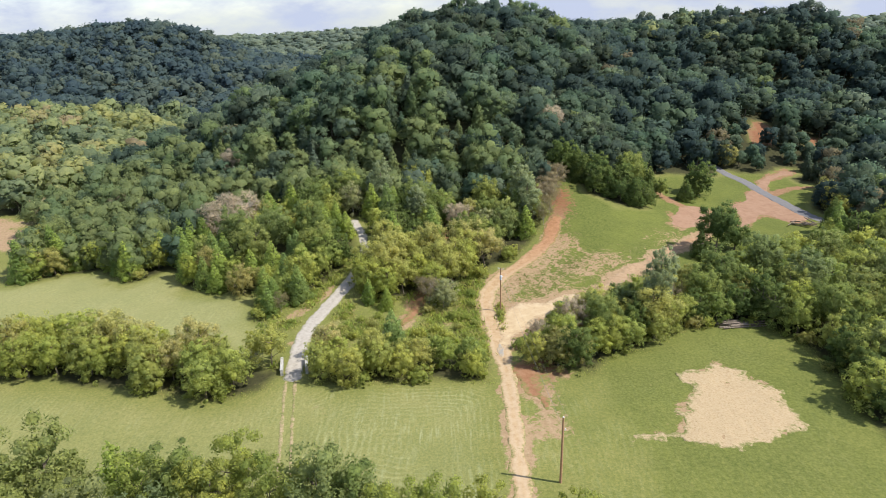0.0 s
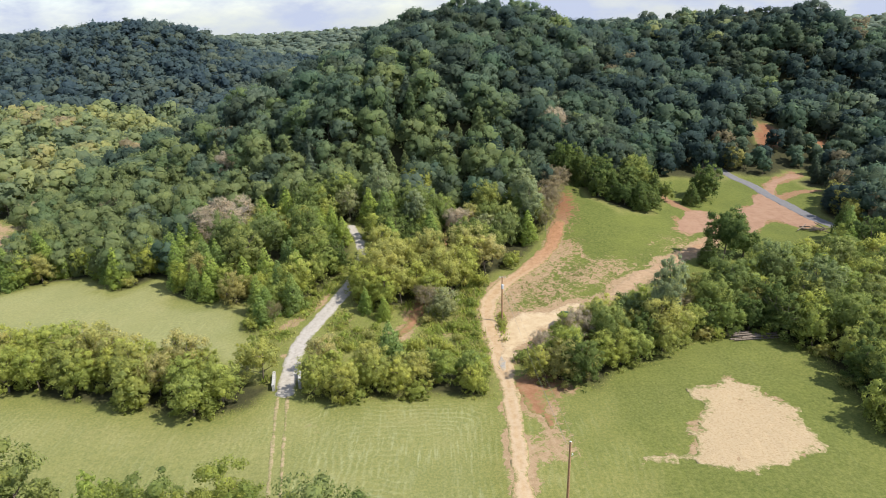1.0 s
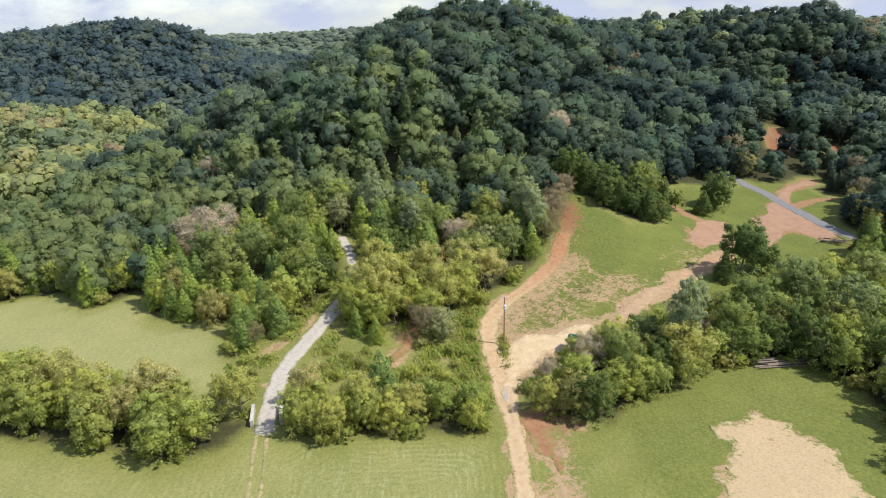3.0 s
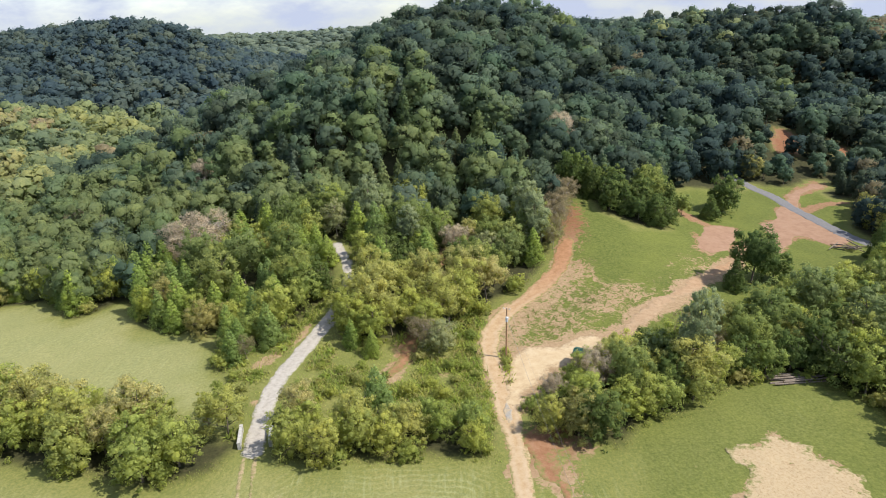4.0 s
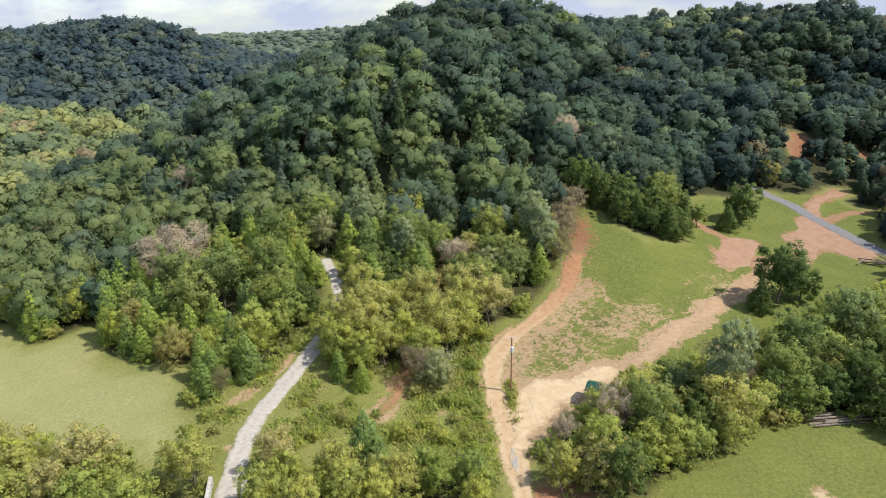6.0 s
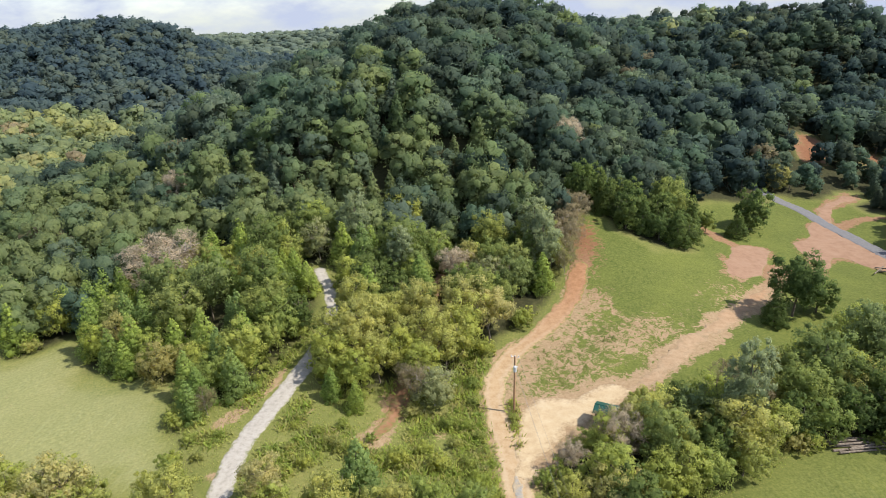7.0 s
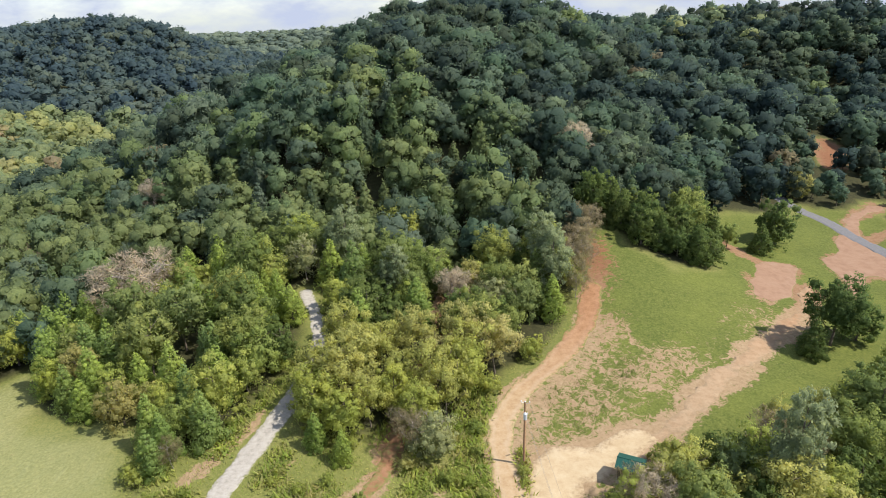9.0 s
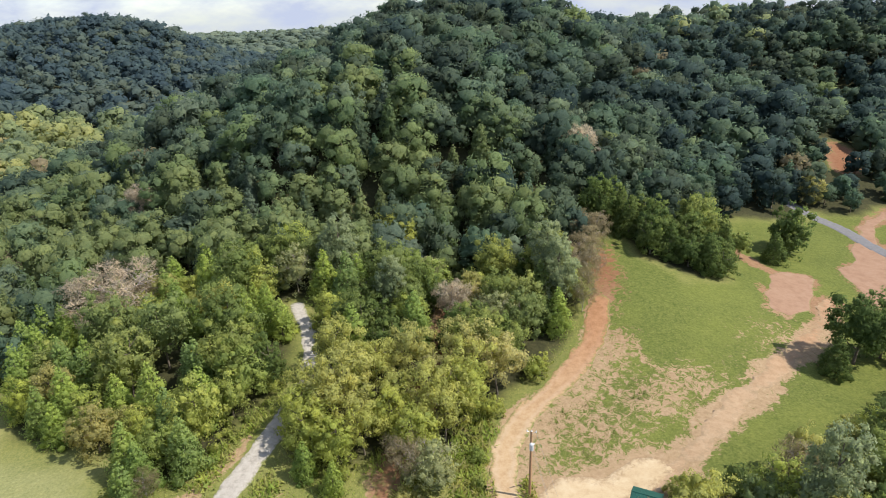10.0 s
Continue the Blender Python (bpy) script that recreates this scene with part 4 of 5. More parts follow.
ROADSIDE_SHRUBS = (("cedar", -9.8, 88.4, 0.95), ("bush", -4.6, 103.5, 0.6), ("bush", -6.0, 94.0, 0.7), ("bush", -3.0, 96.4, 0.5), ("bush", -1.0, 93.4, 0.7), ("bush", 0.5, 101.5, 0.6), ("bush", 2.5, 101.0, 0.5), ("bush", 1.0, 97.5, 0.45),
                   ("edge", -3.5, 110.5, 1.0), ("bush", 3.6, 106.0, 0.45), ("bush", 11.2, 90.6, 0.6), ("bush", 12.6, 88.6, 0.55), ("bush", 13.2, 91.2, 0.8), ("bush", 9.2, 105.8, 0.3), ("bush", 8.9, 102.6, 0.36), ("bush", 9.0, 101.2, 0.26),
                   ("bush", 3.2, 86.5, 0.8), ("bush", 3.6, 90.5, 0.6), ("bush", 2.6, 94.0, 0.5), ("bush", 4.2, 99.0, 0.4), ("bush", 3.8, 110.0, 0.55), ("bush", 6.2, 117.5, 0.8), ("bush", 12.6, 124.5, 0.9), ("bush", 16.6, 95.2, 0.9),
                   ("edge", 25.2, 101.0, 0.66), ("bush", 23.6, 98.6, 0.75), ("bush", 24.6, 103.2, 0.6))
FAR_SHRUBS = (("edge", 98.5, 153.0, 0.95), ("edge", 97.0, 146.0, 0.9), ("edge", 101.0, 160.0, 0.9), ("edge", 86.8, 190.5, 1.0), ("gold", -8.0, 160.0, 1.3), ("gold", -26.0, 152.0, 1.25))
for kind, x, y, size, tall in (*LONE, *SLOPE_ROW):
    if kind == "sapling":
        plant("oak", x, y, size, trng, tall)
    else:
        plant(kind, x, y, size, trng, tall)
PLANTED.extend(((21, 100.5), (19.2, 99), (18, 97.6), (20.5, 98), (22, 99), (19.5, 96.5), (22.6, 97)))
PLANTED.extend((-51.5 + 3.6 * math.cos(a), 139.0 + 3.6 * math.sin(a)) for a in (0, 1, 2, 3, 4, 5, 6))
for kind, x, y, size in (*BRUSH, *GLADE_SHRUBS, *ROADSIDE_SHRUBS, *FAR_SHRUBS):
    plant(kind, x, y, size, trng)
# the belt of trees along the near side of the hay field
for kind, x, y, size in (("tall", -41.5, 49.5, 1.05), ("tall", -45.5, 47.0, 1.05), ("cedar", -35.0, 50.5, 1.45), ("thin", -31.5, 48.5, 0.95), ("tall", -28.0, 48.8, 0.98), ("thin", -24.3, 47.0, 0.95),
                        ("thin", -22.6, 50.6, 0.98), ("thin", -18.6, 46.8, 0.92), ("thin", -15.6, 45.0, 0.95), ("tall", -12.9, 45.6, 1.08), ("tall", -10.0, 46.4, 0.92), ("thin", -6.3, 43.6, 0.9),
                        ("thin", -3.8, 44.0, 0.86), ("thin", -1.4, 43.4, 0.92), ("thin", 2.8, 44.2, 0.88), ("thin", 11.6, 42.6, 0.9), ("tall", -51.0, 45.0, 1.0), ("tall", -56.0, 47.0, 1.0),
                        ("tall", -20.0, 40.5, 0.9), ("tall", -27.5, 42.0, 0.95), ("tall", -35.0, 43.0, 1.0), ("tall", -8.0, 39.0, 0.85)):
    plant(kind, x, y, size, trng)


def kind_for(x, y, r):
    """Which tree grows where on the near land."""
    # Dark kinds are weighted up eastward, in part to imitate cloud shade.
    if x > 55 and y < 125:
        return "gold" if r < 0.14 else "edge" if r < 0.45 else "dark" if r < 0.62 else "oak"
    if x > 30 and y < 122:
        return "dark" if r < 0.32 else "gold" if r < 0.38 else "tan" if r < 0.5 else "edge" if r < 0.78 else "oak"
    if x > 9 and y < 122:
        return "gold" if r < 0.1 else "edge" if r < 0.62 else "dark" if r < 0.8 else "oak"
    if x < -26 and y < 100:
        return "gold" if r < 0.4 else "edge" if r < 0.82 else "oak" if r < 0.91 else "tan"
    if -22 < x < 9 and y < 96:
        return "gold" if r < 0.35 else "edge"
    if -15 < x < 9 and y < 125.5:
        return "tan" if r < 0.72 else "gold" if r < 0.88 else "edge"
    if x < -24:
        return "cedar" if r < 0.62 else "oak" if r < 0.82 else "edge" if r < 0.92 else "gold"
    return "cedar" if r < 0.26 else "dark" if r < 0.48 else "silver" if r < 0.55 else "grey" if r < 0.6 else "oak"


spots = np.concatenate([scatter(trng, (-118, 30, 112, 150), 3.35), scatter(trng, (30, 150, 62, 166), 3.3)])
depth = openness(spots[:, 0], spots[:, 1])
for (x, y), o in zip(spots, depth):
    r = trng.random()
    hidden = abs(x) > 0.74 * y + 12 or (y > 138 and not -60 < x < 56 and not (30 < x < 62 and y > 150))
    deep = o < -9 and trng.random() < 0.38
    if hidden or deep or o > -1.2 or min(math.hypot(x - a, y - b) for a, b in PLANTED) < 2.3:
        continue
    kind = kind_for(x, y, r)
    if o > -4.5 and kind == "oak":
        kind = "edge"
    size = 0.72 + 0.42 * trng.random()
    if 8 < x < 31 and y < 112:
        size *= 0.9
    if x > 30 and y > 138:
        kind = "dark" if r < 0.35 else "darkcedar" if r < 0.5 else "oak"
        size *= 1.05
    if -22 < x < 8 and y < 92:
        size *= 0.82
    if kind == "cedar" and x > 12 and y > 134:
        kind = "darkcedar"
    plant(kind, x, y, size, trng, 0.9 + 0.25 * trng.random())
# shrubs that skirt the woods
spots = scatter(trng, (-95, 70, 75, 140), 3.1)
depth = openness(spots[:, 0], spots[:, 1])
clear_of = np.minimum(line_distance(spots[:, 0], spots[:, 1], DRIVE)[0], line_distance(spots[:, 0], spots[:, 1], DIRT_ROAD)[0])
for (x, y), o, c in zip(spots, depth, clear_of):
    if -1.8 < o < -0.3 and abs(x) < 0.72 * y + 8 and trng.random() < 0.55 and c > 2.7:
        plant("bush", x, y, 0.45 + 0.4 * trng.random(), trng, 0.9)
for kinds in PROTO.items():
    for k, proto in enumerate(kinds[1]):
        if (kinds[0], k) not in used_protos:
            for o in (*proto.children_recursive, proto):
                bpy.data.objects.remove(o)


# ---- woods past counting ----
def low_tree(kind, seed, count, size, detail):
    rng = np.random.default_rng(seed)
    v, f, solid, normals = crown_mesh(kind, rng, count, size, detail, 0.42)
    height = {"cedar": 8.0, "edge": 6.0}.get(kind, 8.0)
    t, q = tube([(0, 0, -0.4), (0.1, 0, height * 0.5), (0.2, 0.1, height * 0.85)], [0.2, 0.14, 0.04], 3)
    q = np.array(q)
    q = np.concatenate([q[:, :3], q[:, [0, 2, 3]]]) + len(v)
    sort = np.r_[np.zeros(solid, np.int8), np.ones(len(f) - solid, np.int8), np.full(len(q), 2, np.int8)]
    stem = unit(t * np.array([1, 1, 0]) + np.array([0.05, 0, 0]))
    return np.concatenate([v, t]), np.concatenate([f, q]), sort, np.concatenate([normals, stem])


def wood(name, label, places, kinds, count, size, detail, leaf, seed, tint_at=None, grown=(0.78, 0.34), wide=1.1):
    """One mesh of many trees: clumps, tufts and plain stems."""
    rng = np.random.default_rng(seed)
    stock = [low_tree(k, seed * 31 + j, count, size, detail) for k in kinds for j in range(5)]
    verts, faces, sorts, tints, ways_out, at = [], [], [], [], [], 0
    for x, y in places:
        v, f, sort, out = stock[rng.integers(len(stock))]
        a, s = rng.random() * 6.28, (grown[0] + grown[1] * rng.random()) * low_growth(x, y)
        m = np.array([[math.cos(a) * wide, -math.sin(a) * wide, 0], [math.sin(a) * wide, math.cos(a) * wide, 0], [0, 0, 0.88 + 0.24 * rng.random()]]) * s
        verts.append(v @ m.T + np.array([x, y, float(land(x, y))]))
        tints.append(np.full(len(v), np.clip(rng.random() if tint_at is None else tint_at(x, y, rng), 0, 1)))
        faces.append(f + at)
        ways_out.append(out @ np.array([[math.cos(a), math.sin(a), 0], [-math.sin(a), math.cos(a), 0], [0, 0, 1]]))
        sorts.append(sort)
        at += len(v)
    sorts = np.concatenate(sorts)
    me = grid_mesh(name, *np.concatenate(verts).T, np.concatenate(faces), (("tint", np.concatenate(tints)),), np.concatenate(ways_out))
    me.materials.append(leaf)
    me.materials.append(MAT_BARK)
    me.polygons.foreach_set("material_index", (sorts == 2).astype(np.int32))
    return tagged(new(name, me), label, "forest", kind="stuff")


def wooded_places(seed, box, step, extra=None, margin=-1.6):
    rng = np.random.default_rng(seed)
    p = scatter(rng, box, step)
    x, y = p[:, 0], p[:, 1]
    ok = (openness(x, y) < margin) & (np.abs(x) < 0.75 * y + 20)
    if extra is not None:
        ok &= extra(x, y)
    return p[ok]


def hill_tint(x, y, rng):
    """Cloud shade painted into the leaf tint high on the hill and to the east, younger yellow-green growth low on the
    west flank.
    """
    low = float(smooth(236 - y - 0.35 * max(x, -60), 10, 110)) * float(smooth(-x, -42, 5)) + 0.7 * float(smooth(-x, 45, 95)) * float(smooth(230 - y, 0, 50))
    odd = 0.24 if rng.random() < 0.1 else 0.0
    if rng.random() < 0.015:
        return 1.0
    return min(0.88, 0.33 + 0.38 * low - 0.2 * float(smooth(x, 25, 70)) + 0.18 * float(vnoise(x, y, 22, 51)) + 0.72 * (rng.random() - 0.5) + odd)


def low_growth(x, y):
    """Young, shorter trees round the red banks and the lane."""
    return 1 - 0.3 * float(smooth(22 - math.hypot((x - 106) * 0.9, (y - 192) * 0.7), 0, 8))


def valley_tint(x, y, rng):
    return 0.39 + 0.3 * vnoise(x, y, 30, 52) + 0.9 * (rng.random() - 0.5)


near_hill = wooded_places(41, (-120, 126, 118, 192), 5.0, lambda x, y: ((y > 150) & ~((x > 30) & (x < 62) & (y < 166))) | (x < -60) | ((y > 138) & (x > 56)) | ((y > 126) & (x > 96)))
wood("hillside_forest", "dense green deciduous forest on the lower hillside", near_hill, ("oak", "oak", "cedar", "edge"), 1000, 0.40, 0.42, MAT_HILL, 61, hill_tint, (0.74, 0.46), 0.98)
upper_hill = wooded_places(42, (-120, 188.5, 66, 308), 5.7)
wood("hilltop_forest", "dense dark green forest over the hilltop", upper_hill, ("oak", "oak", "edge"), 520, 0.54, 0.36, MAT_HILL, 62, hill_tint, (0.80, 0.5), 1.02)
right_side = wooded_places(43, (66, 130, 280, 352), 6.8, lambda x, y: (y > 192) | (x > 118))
wood("ridge_forest", "green forest on the ridge behind the lane, darkened for cloud shade", right_side, ("oak", "oak", "edge"), 330, 0.66, 0.4, MAT_HILL, 63, hill_tint, (0.85, 0.5), 1.05)
emergent = np.array(((-11.5, 270), (-15, 268), (4, 273), (8, 274), (36, 278), (41, 280), (30, 279)), float)
wood("hilltop_trees", "tall trees standing out along the hilltop", emergent, ("oak",), 1500, 0.42, 0.8, MAT_HILL, 67, lambda x, y, rng: 0.45 + 0.3 * rng.random(), (1.2, 0.35), 0.95)
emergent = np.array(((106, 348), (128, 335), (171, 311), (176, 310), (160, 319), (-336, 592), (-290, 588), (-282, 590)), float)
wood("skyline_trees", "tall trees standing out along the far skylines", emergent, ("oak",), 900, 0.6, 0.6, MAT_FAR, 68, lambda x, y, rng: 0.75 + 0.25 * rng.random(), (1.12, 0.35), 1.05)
valley = wooded_places(44, (-420, 130, -120, 364), 8.0, lambda x, y: (np.abs(x) < 0.72 * y + 60) & (y < 345 + 9 * vnoise(x, y, 26, 57)))
valley = np.concatenate([valley, wooded_places(45, (-120, 308, -35, 470), 8.0), wooded_places(53, (-35, 308, 130, 560), 16.0)])
wood("valley_forest", "mixed yellow-green woods filling the valley floor", valley, ("oak",), 170, 0.95, 0.3, MAT_VALLEY, 64, valley_tint, (0.75, 0.65), 1.12)
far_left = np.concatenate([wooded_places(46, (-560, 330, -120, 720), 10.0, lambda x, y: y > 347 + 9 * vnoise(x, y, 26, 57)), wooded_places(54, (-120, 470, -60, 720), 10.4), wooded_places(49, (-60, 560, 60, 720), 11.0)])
wood("far_hill_forest", "forested hill across the valley, tinted for cloud shade and haze", far_left, ("oak",), 66, 1.4, 0.18, MAT_FAR, 65, None, (0.95, 0.5), 1.2)
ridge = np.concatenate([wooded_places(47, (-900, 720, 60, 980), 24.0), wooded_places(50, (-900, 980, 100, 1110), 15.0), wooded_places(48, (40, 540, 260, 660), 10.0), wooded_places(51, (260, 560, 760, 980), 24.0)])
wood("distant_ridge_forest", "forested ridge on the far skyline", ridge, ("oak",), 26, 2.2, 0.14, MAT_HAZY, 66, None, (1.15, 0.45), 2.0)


# ---- rank weeds ----
def weed_bed(name, label, places, seed, leaf, tall):
    """Knee-high tufts of weeds and long grass, one mesh."""
    rng = np.random.default_rng(seed)
    p, d, s = [], [], []
    for x, y in places:
        k = 12
        off = rng.normal(size=(k, 2)) * 0.5
        h = tall * (0.5 + rng.random())
        z = land(x + off[:, 0], y + off[:, 1]) + h * (0.25 + 0.65 * rng.random(k))
        p.append(np.stack([x + off[:, 0], y + off[:, 1], z], -1))
        d.append(unit(rng.normal(size=(k, 3)) + np.array([0, 0, 4.0])))
        s.append(h * (0.6 + 0.5 * rng.random(k)))
    p, d, s = np.concatenate(p), np.concatenate(d), np.concatenate(s)
    v = leaf_mesh(rng, p, d, s * 1.2, 0.5)
    me = grid_mesh(name, *v.T, tuft_faces(len(p)), (("tint", np.repeat(rng.random(len(places)), 36)),))
    me.polygons.foreach_set("use_smooth", np.zeros(len(p), bool))
    me.materials.append(leaf)
    return tagged(new(name, me), label, "weeds", kind="stuff")


MAT_WEED = foliage("leaves_weeds", [(0.23, 0.29, 0.065), (0.275, 0.325, 0.080), (0.315, 0.325, 0.105), (0.34, 0.30, 0.145)], False, 3.0)
wrng = np.random.default_rng(91)
spots = scatter(wrng, (-45, 76, 70, 140), 0.85)
wx, wy = spots[:, 0], spots[:, 1]
ways_off = np.minimum.reduce([line_distance(wx, wy, DRIVE)[0], line_distance(wx, wy, DIRT_ROAD)[0] + 0.1, line_distance(wx, wy, BRANCH)[0] + 0.4, line_distance(wx, wy, GULLY)[0] + 0.8])
in_glade = area_distance(wx, wy, GLADE)
rim = openness(wx, wy)
pick = (ways_off > 1.9) & (area_distance(wx, wy, PAD) < -0.3) & (((in_glade > -0.5) & (vnoise(wx, wy, 5, 92) > -0.35)) | ((np.abs(rim + 0.4) < 0.9) & (vnoise(wx, wy, 3, 93) > -0.2)))
rank_spots = scatter(wrng, (-34, 84, 6, 120), 0.6)
rx_, ry_ = rank_spots[:, 0], rank_spots[:, 1]
verge = (rx_ > 1.0) & (line_distance(rx_, ry_, DIRT_ROAD)[0] > 2.1) & (ry_ > 86)
thicket = (area_distance(rx_, ry_, GLADE) > -0.5) & (line_distance(rx_, ry_, DRIVE)[0] > 2.6) & (line_distance(rx_, ry_, GULLY)[0] > 1.6) & (vnoise(rx_, ry_, 3.4, 99) > 0.12)
strip = scatter(wrng, (8.0, 96.5, 10.6, 106.5), 0.62)
strip = strip[np.abs(strip[:, 0] - np.interp(strip[:, 1], [96.5, 99, 103, 106.5], [8.8, 9.0, 9.0, 9.6])) < 0.42 + 0.3 * vnoise(strip[:, 0], strip[:, 1], 1.5, 83)]
weed_bed("tall_weeds", "tall bright green weeds in the glade and along the road verge", np.concatenate([rank_spots[verge | thicket], strip]), 100, MAT_WEED, 0.5)
MAT_TUSSOCK = foliage("dry_tussocks", [(0.085, 0.095, 0.034), (0.12, 0.115, 0.045), (0.17, 0.13, 0.07)], False, 3.0)
clods = scatter(wrng, (8, 102, 42, 136), 0.75)
cx, cy = clods[:, 0], clods[:, 1]
torn_here = np.exp(-((cx - 31) / 10) ** 2 - ((cy - 120.5 - 0.25 * (cx - 31)) / 5) ** 2) + np.exp(-((cx - 16) / 6) ** 2 - ((cy - 113) / 9) ** 2)
clods = clods[(torn_here + 0.5 * vnoise(cx, cy, 2.5, 97) > 0.72) & (line_distance(cx, cy, DIRT_ROAD)[0] > 2.2) & (line_distance(cx, cy, BRANCH)[0] > 2.0) & (area_distance(cx, cy, PAD) < -0.5) & (wrng.random(len(cx)) < 0.6)]
weed_bed("grass_tussocks", "dry tussocks and clods scattered over the torn slope", clods, 98, MAT_TUSSOCK, 0.17)
weed_bed("weeds", "rank green weeds and long grass along the wood edges", spots[pick], 94, MAT_WEED, 0.17)


# ---- made things ----
def part(name, bm, mat, parent, label=""):
    me = bpy.data.meshes.new(name)
    bm.to_mesh(me)
    bm.free()
    me.materials.append(mat)
    ob = new(name, me)
    ob.parent = parent
    return tagged(ob, label) if label else ob


def thing(name, x, y, z, turn, label, category, group=""):
    ob = new(name)
    ob.empty_display_size = 0.5
    ob.matrix_basis = pose(x, y, z, 0, 0, turn)
    return tagged(ob, label, category, group)


def box(bm, centre, size, turn=0.0, bevel=0.0):
    r = bmesh.ops.create_cube(bm, size=1.0, matrix=Matrix.Translation(centre) @ Matrix.Rotation(turn, 4, "Z") @ Matrix.Diagonal((*size, 1)))
    if bevel:
        edges = list({e for v in r["verts"] for e in v.link_edges})
        bmesh.ops.bevel(bm, geom=edges, offset=bevel, segments=2, affect="EDGES")


def rod(bm, a, b, r1, r2, sides=10):
    a, b = Vector(a), Vector(b)
    m = Matrix.Translation((a + b) / 2) @ (b - a).to_track_quat("Z", "Y").to_matrix().to_4x4()
    bmesh.ops.create_cone(bm, cap_ends=True, segments=sides, radius1=r1, radius2=r2, depth=(b - a).length, matrix=m)


def plain(name, dark, light, scale, rough, metal=0.0, relief=0.3):
    m, n, l = material(name)
    f = noise_node(n, l, scale, 6.0, 0.65)
    r = ramp(n, (0.3, dark), (0.7, light))
    l.new(f, r.inputs["Fac"])
    return finish(m, n, l, r.outputs["Color"], rough, f, relief, 0.02, metal)


MAT_POLE = plain("creosoted_pole", (0.26, 0.145, 0.075), (0.42, 0.255, 0.145), 5, 0.8)
MAT_STEEL = plain("galvanised_steel", (0.35, 0.36, 0.37), (0.5, 0.5, 0.51), 8, 0.4, 0.8, 0.1)
MAT_CERAMIC = plain("grey_porcelain", (0.45, 0.46, 0.47), (0.6, 0.6, 0.6), 4, 0.25, 0.0, 0.05)
MAT_WIRE = plain("weathered_cable", (0.12, 0.12, 0.12), (0.25, 0.25, 0.25), 3, 0.5, 0.3, 0.05)
MAT_ROOF = plain("green_metal_roof", (0.008, 0.050, 0.038), (0.014, 0.080, 0.060), 1.2, 0.45, 0.0, 0.1)
MAT_SIDING = plain("dark_board_siding", (0.045, 0.038, 0.03), (0.10, 0.08, 0.06), 3, 0.8)
MAT_CONCRETE = plain("weathered_concrete", (0.26, 0.25, 0.23), (0.48, 0.46, 0.42), 2.5, 0.85)
MAT_LOG = plain("weathered_log", (0.09, 0.07, 0.052), (0.26, 0.21, 0.165), 3, 0.9, 0.0, 0.6)
MAT_LOGEND = plain("sawn_log_end", (0.30, 0.21, 0.13), (0.45, 0.34, 0.23), 9, 0.8)


def utility_pole(x, y, height, fitted):
    p = thing("utility_pole", x, y, float(land(x, y)), 0, "brown wooden utility pole with " + ("brackets and a transformer" if fitted else "a bare top") + " by the road", "utility pole", "utility poles")
    bm = bmesh.new()
    rod(bm, (0, 0, -0.8), (0, 0, height), 0.17, 0.11, 14)
    part("shaft", bm, MAT_POLE, p)
    bm = bmesh.new()
    rod(bm, (0, 0, height), (0, 0, height + 0.05), 0.12, 0.04, 10)
    part("cap", bm, MAT_STEEL, p, "small grey metal cap")
    for k, (dx, dz) in enumerate(((0.5, -0.35), (-0.45, -0.2), (0.3, -1.9))):
        if not fitted and k < 2:
            continue
        bm = bmesh.new()
        rod(bm, (0, 0, height + dz), (dx, 0.05, height + dz + 0.12), 0.025, 0.025, 6)
        arm = part("bracket", bm, MAT_STEEL, p, "grey steel bracket")
        bm = bmesh.new()
        for j in range(3):
            rod(bm, (dx, 0.05, height + dz + 0.12 + j * 0.07), (dx, 0.05, height + dz + 0.17 + j * 0.07), 0.075, 0.05, 8)
        part("insulator", bm, MAT_CERAMIC, arm, "ribbed grey insulator")
    if fitted:
        bm = bmesh.new()
        rod(bm, (0.0, -0.3, height - 2.2), (0.0, -0.3, height - 1.45), 0.22, 0.22, 14)
        rod(bm, (0.0, -0.3, height - 1.45), (0.0, -0.3, height - 1.35), 0.22, 0.12, 14)
        tank = part("transformer", bm, MAT_CERAMIC, p, "pale grey transformer can")
        bm = bmesh.new()
        box(bm, (0, -0.14, height - 1.8), (0.1, 0.2, 0.5), 0, 0.01)
        part("hanger", bm, MAT_STEEL, tank)
    return p


POLE_A, POLE_B = (12.27, 57.2), (9.17, 104.3)
utility_pole(*POLE_A, 9.2, False)
utility_pole(*POLE_B, 8.85, True)
za, zb = float(land(*POLE_A)) + 9.05, float(land(*POLE_B)) + 8.6
for k, (dx, dz) in enumerate(((0.5, 0.0), (-0.45, 0.05), (0.1, -1.5))):
    pts = []
    for j in range(25):
        t = j / 24
        pts.append((POLE_A[0] * (1 - t) + POLE_B[0] * t + dx, POLE_A[1] * (1 - t) + POLE_B[1] * t, za * (1 - t) + zb * t + dz - 4 * 0.7 * t * (1 - t)))
    v, f = tube(pts, [0.009] * 25, 3)
    cable = new("power_cable", grid_mesh("power_cable", *v.T, np.array(f)))
    cable.data.materials.append(MAT_WIRE)
    tagged(cable, "thin dark power cable slung between two poles", "cable", "power cables")

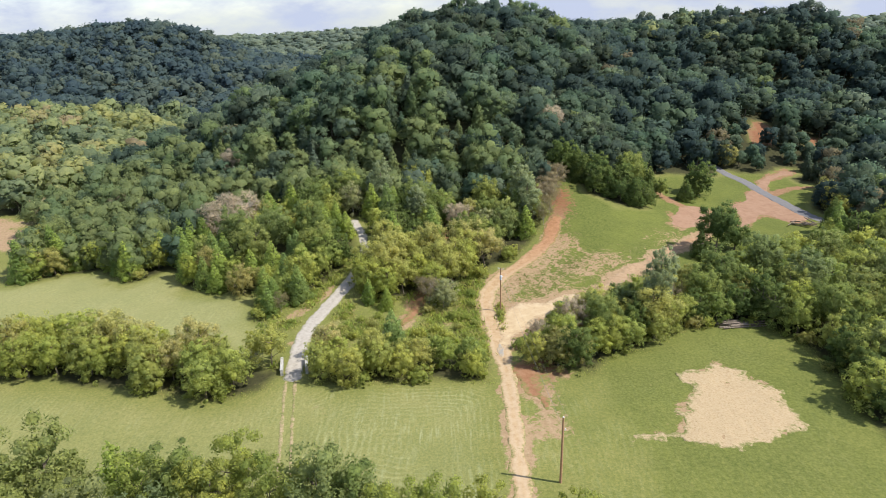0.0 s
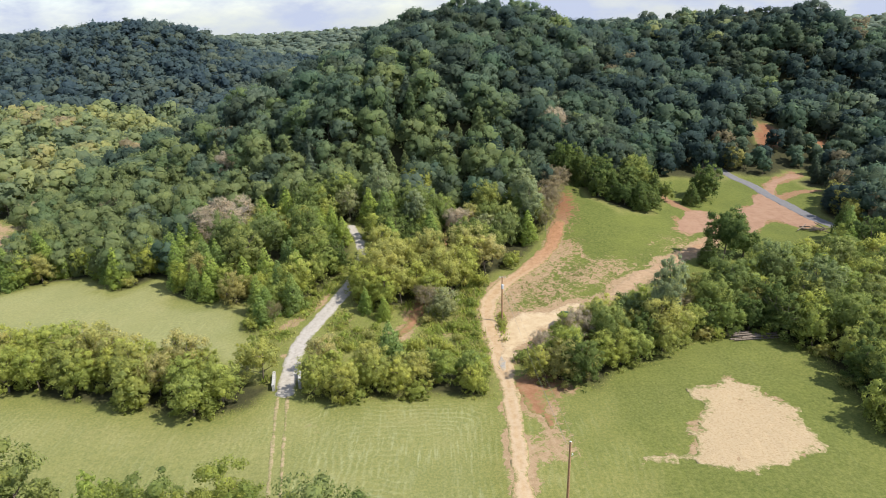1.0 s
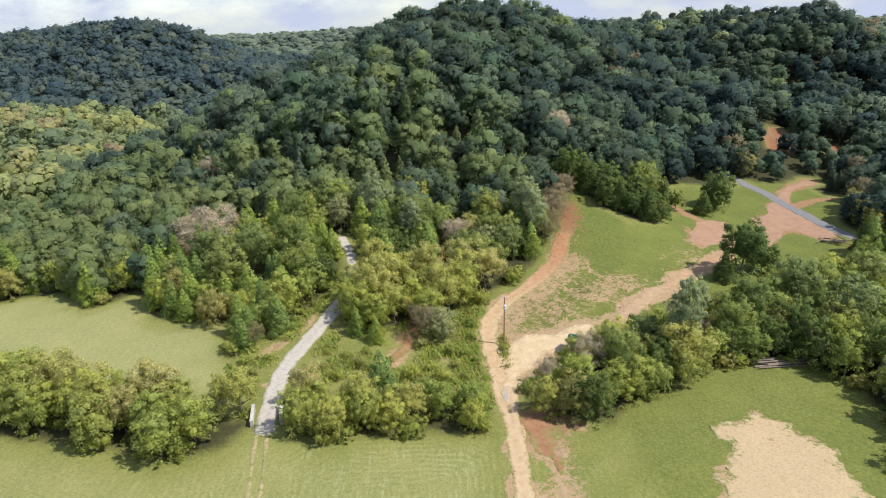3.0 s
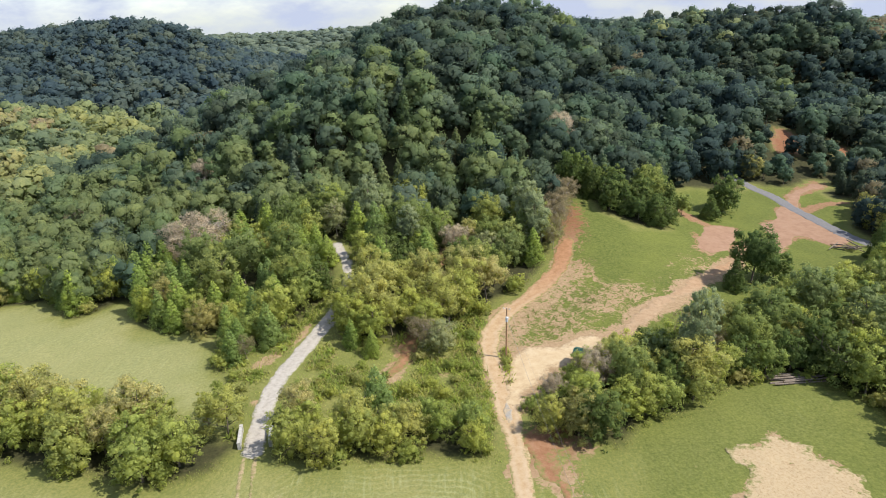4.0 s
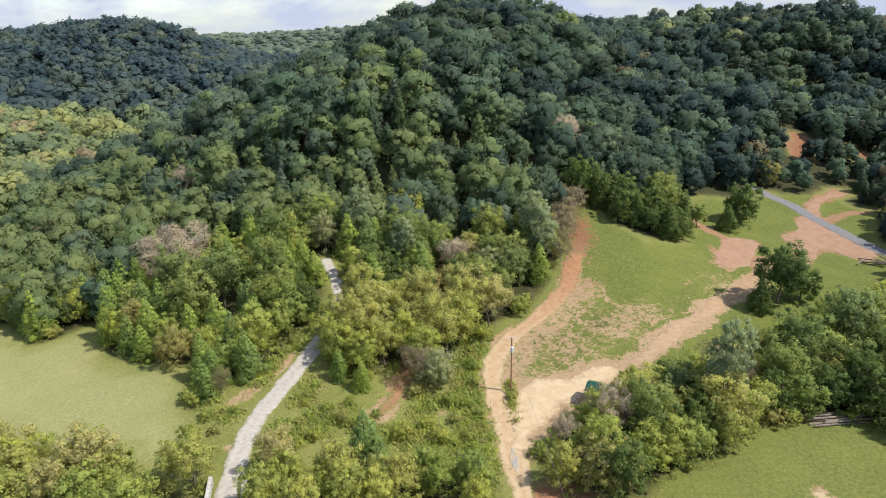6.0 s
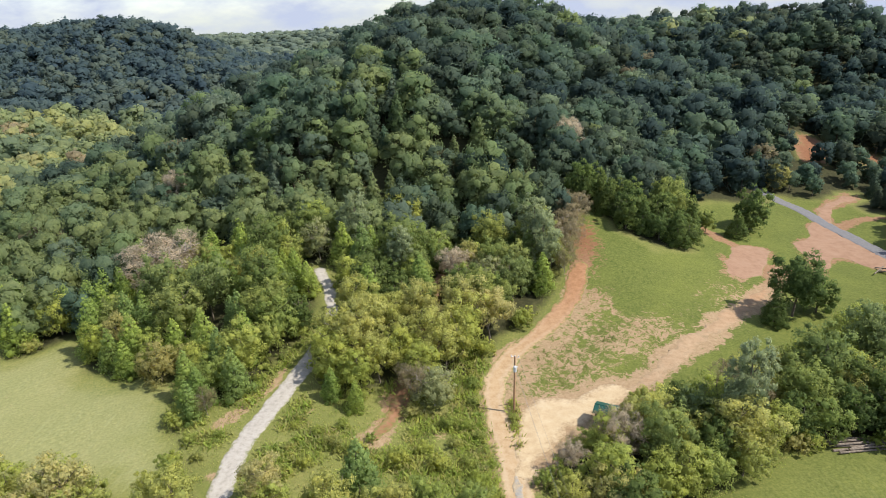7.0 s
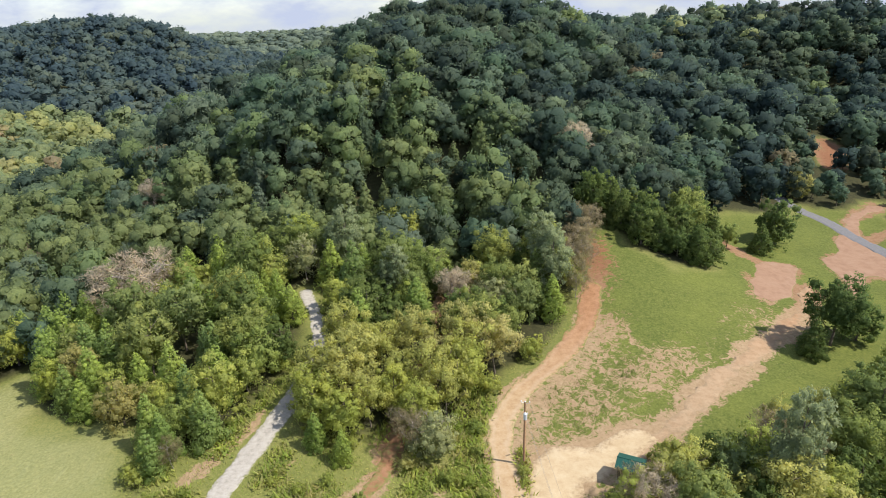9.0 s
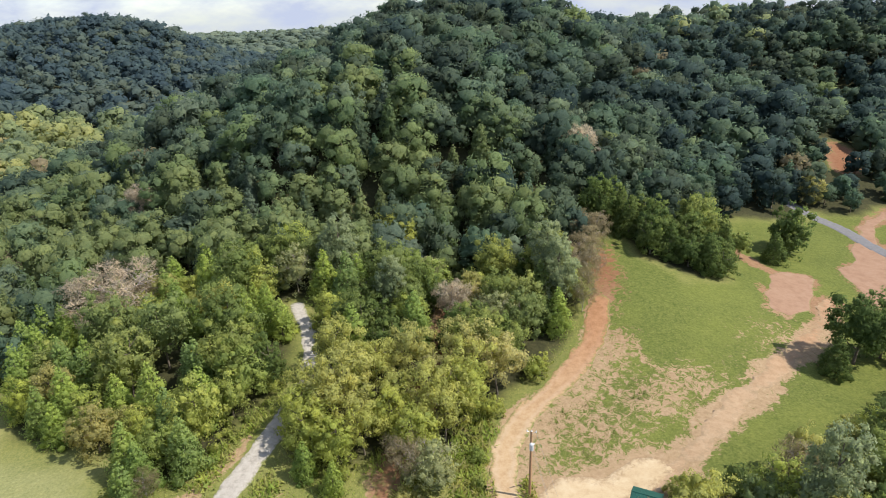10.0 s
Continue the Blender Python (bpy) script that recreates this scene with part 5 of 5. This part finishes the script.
# shed beside the pad
shed = thing("shed", 20.7, 100.9, float(land(20.7, 100.9)), -26, "small dark shed with a green metal roof beside the dirt pad", "shed")
bm = bmesh.new()
box(bm, (0, 0, 0.08), (2.7, 2.3, 0.5), 0, 0.02)
part("footing", bm, MAT_CONCRETE, shed)
for cx, cy, sx, sy in ((0, -1.05, 2.5, 0.1), (0, 1.05, 2.5, 0.1), (-1.2, 0, 0.1, 2.0), (1.2, 0, 0.1, 2.0)):
    bm = bmesh.new()
    count = 9
    for j in range(count):
        t = (j + 0.5) / count - 0.5
        along = (sx if sx > sy else sy) * t
        w = (sx if sx > sy else sy) / count - 0.015
        box(bm, (cx + (along if sx > sy else 0), cy + (0 if sx > sy else along), 1.25), (w if sx > sy else 0.08, 0.08 if sx > sy else w, 1.9), 0, 0.008)
    part("board_wall", bm, MAT_SIDING, shed)
bm = bmesh.new()
box(bm, (-0.35, -1.12, 1.15), (0.85, 0.06, 1.7), 0, 0.01)
door = part("door", bm, MAT_SIDING, shed)
bm = bmesh.new()
rod(bm, (-0.05, -1.17, 1.15), (-0.05, -1.17, 1.3), 0.015, 0.015, 6)
part("door_handle", bm, MAT_STEEL, door)
for side in (-1, 1):
    bm = bmesh.new()
    m = Matrix.Translation((0, side * 0.68, 2.42)) @ Matrix.Rotation(-side * radians(20), 4, "X")
    bmesh.ops.create_cube(bm, size=1.0, matrix=m @ Matrix.Diagonal((3.1, 1.5, 0.05, 1)))
    for j in range(8):
        bmesh.ops.create_cube(bm, size=1.0, matrix=m @ Matrix.Translation((-1.45 + j * 0.414, 0, 0.04)) @ Matrix.Diagonal((0.05, 1.48, 0.04, 1)))
    part("roof_panel", bm, MAT_ROOF, shed, "ribbed green metal roof panel")
bm = bmesh.new()
rod(bm, (-1.56, 0, 2.69), (1.56, 0, 2.69), 0.07, 0.07, 8)
part("ridge_cap", bm, MAT_ROOF, shed)

# low walls where the driveway crosses the ditch
for x, y, turn in ((-27.05, 83.7, 12), (-23.25, 84.3, 12)):
    wall = thing("culvert_wall", x, y, float(land(x, y)), turn, "short pale concrete culvert wall beside the gravel driveway", "wall", "culvert walls")
    bm = bmesh.new()
    box(bm, (0, 0, 0.3), (0.34, 3.0, 1.3), 0, 0.04)
    part("parapet", bm, MAT_CONCRETE, wall)
    bm = bmesh.new()
    box(bm, (0, 0, 1.0), (0.46, 3.15, 0.14), 0, 0.03)
    part("coping", bm, MAT_CONCRETE, wall)
    for end in (-1.75, 1.75):
        bm = bmesh.new()
        box(bm, (0, end, 0.3), (0.44, 0.44, 1.7), 0, 0.04)
        part("end_post", bm, MAT_CONCRETE, wall)

# stacked poles at the field's edge, and a heap of brush by the lane
lrng = np.random.default_rng(55)


def log(x, y, z, length, radius, turn, tilt, label, group):
    o = thing("log", x, y, z, turn, label, "log", group)
    bm = bmesh.new()
    dz = math.tan(radians(tilt)) * length / 2
    rod(bm, (-length / 2, 0, -dz), (length / 2, 0, dz), radius, radius * 0.78, 9)
    part("bark", bm, MAT_LOG, o)
    for end, r in ((-1, radius), (1, radius * 0.78)):
        bm = bmesh.new()
        rod(bm, (end * length / 2, 0, end * dz), (end * (length / 2 + 0.02), 0, end * (dz)), r * 0.86, r * 0.84, 9)
        part("sawn_end", bm, MAT_LOGEND, o)


for k in range(11):
    row = 0 if k < 6 else 1
    x, y = 49.2 + lrng.normal() * 0.8, 93.2 + (k % 6) * 0.42 + row * 0.2
    log(x, y, float(land(x, y)) + 0.16 + row * 0.3, 5.0 + lrng.random() * 3.0, 0.13 + 0.05 * lrng.random(), lrng.normal() * 4, lrng.normal() * 1.0, "long weathered grey log stacked at the field's edge", "stacked logs")
for k in range(16):
    x, y = 85.8 + lrng.normal() * 1.5, 142.2 + lrng.normal() * 0.8
    log(x, y, float(land(x, y)) + 0.2 + 0.5 * lrng.random(), 2.2 + lrng.random() * 2.5, 0.08 + 0.07 * lrng.random(), lrng.random() * 180, lrng.normal() * 9, "pale cut log in a brush heap beside the lane", "brush heap")
# grey gravel fill where the dirt road crosses the culvert
draped("gravel_patch", lambda x, y: 0.75 - np.hypot((x - 8.0) / 0.62, (y - 89.6) / 2.4) * 0.75 + 0.2 * vnoise(x, y, 0.8, 71), (6, 86, 10, 94), 0.2, 0.07, MAT_FILL, "grey gravel fill across the dirt road", "road patch")
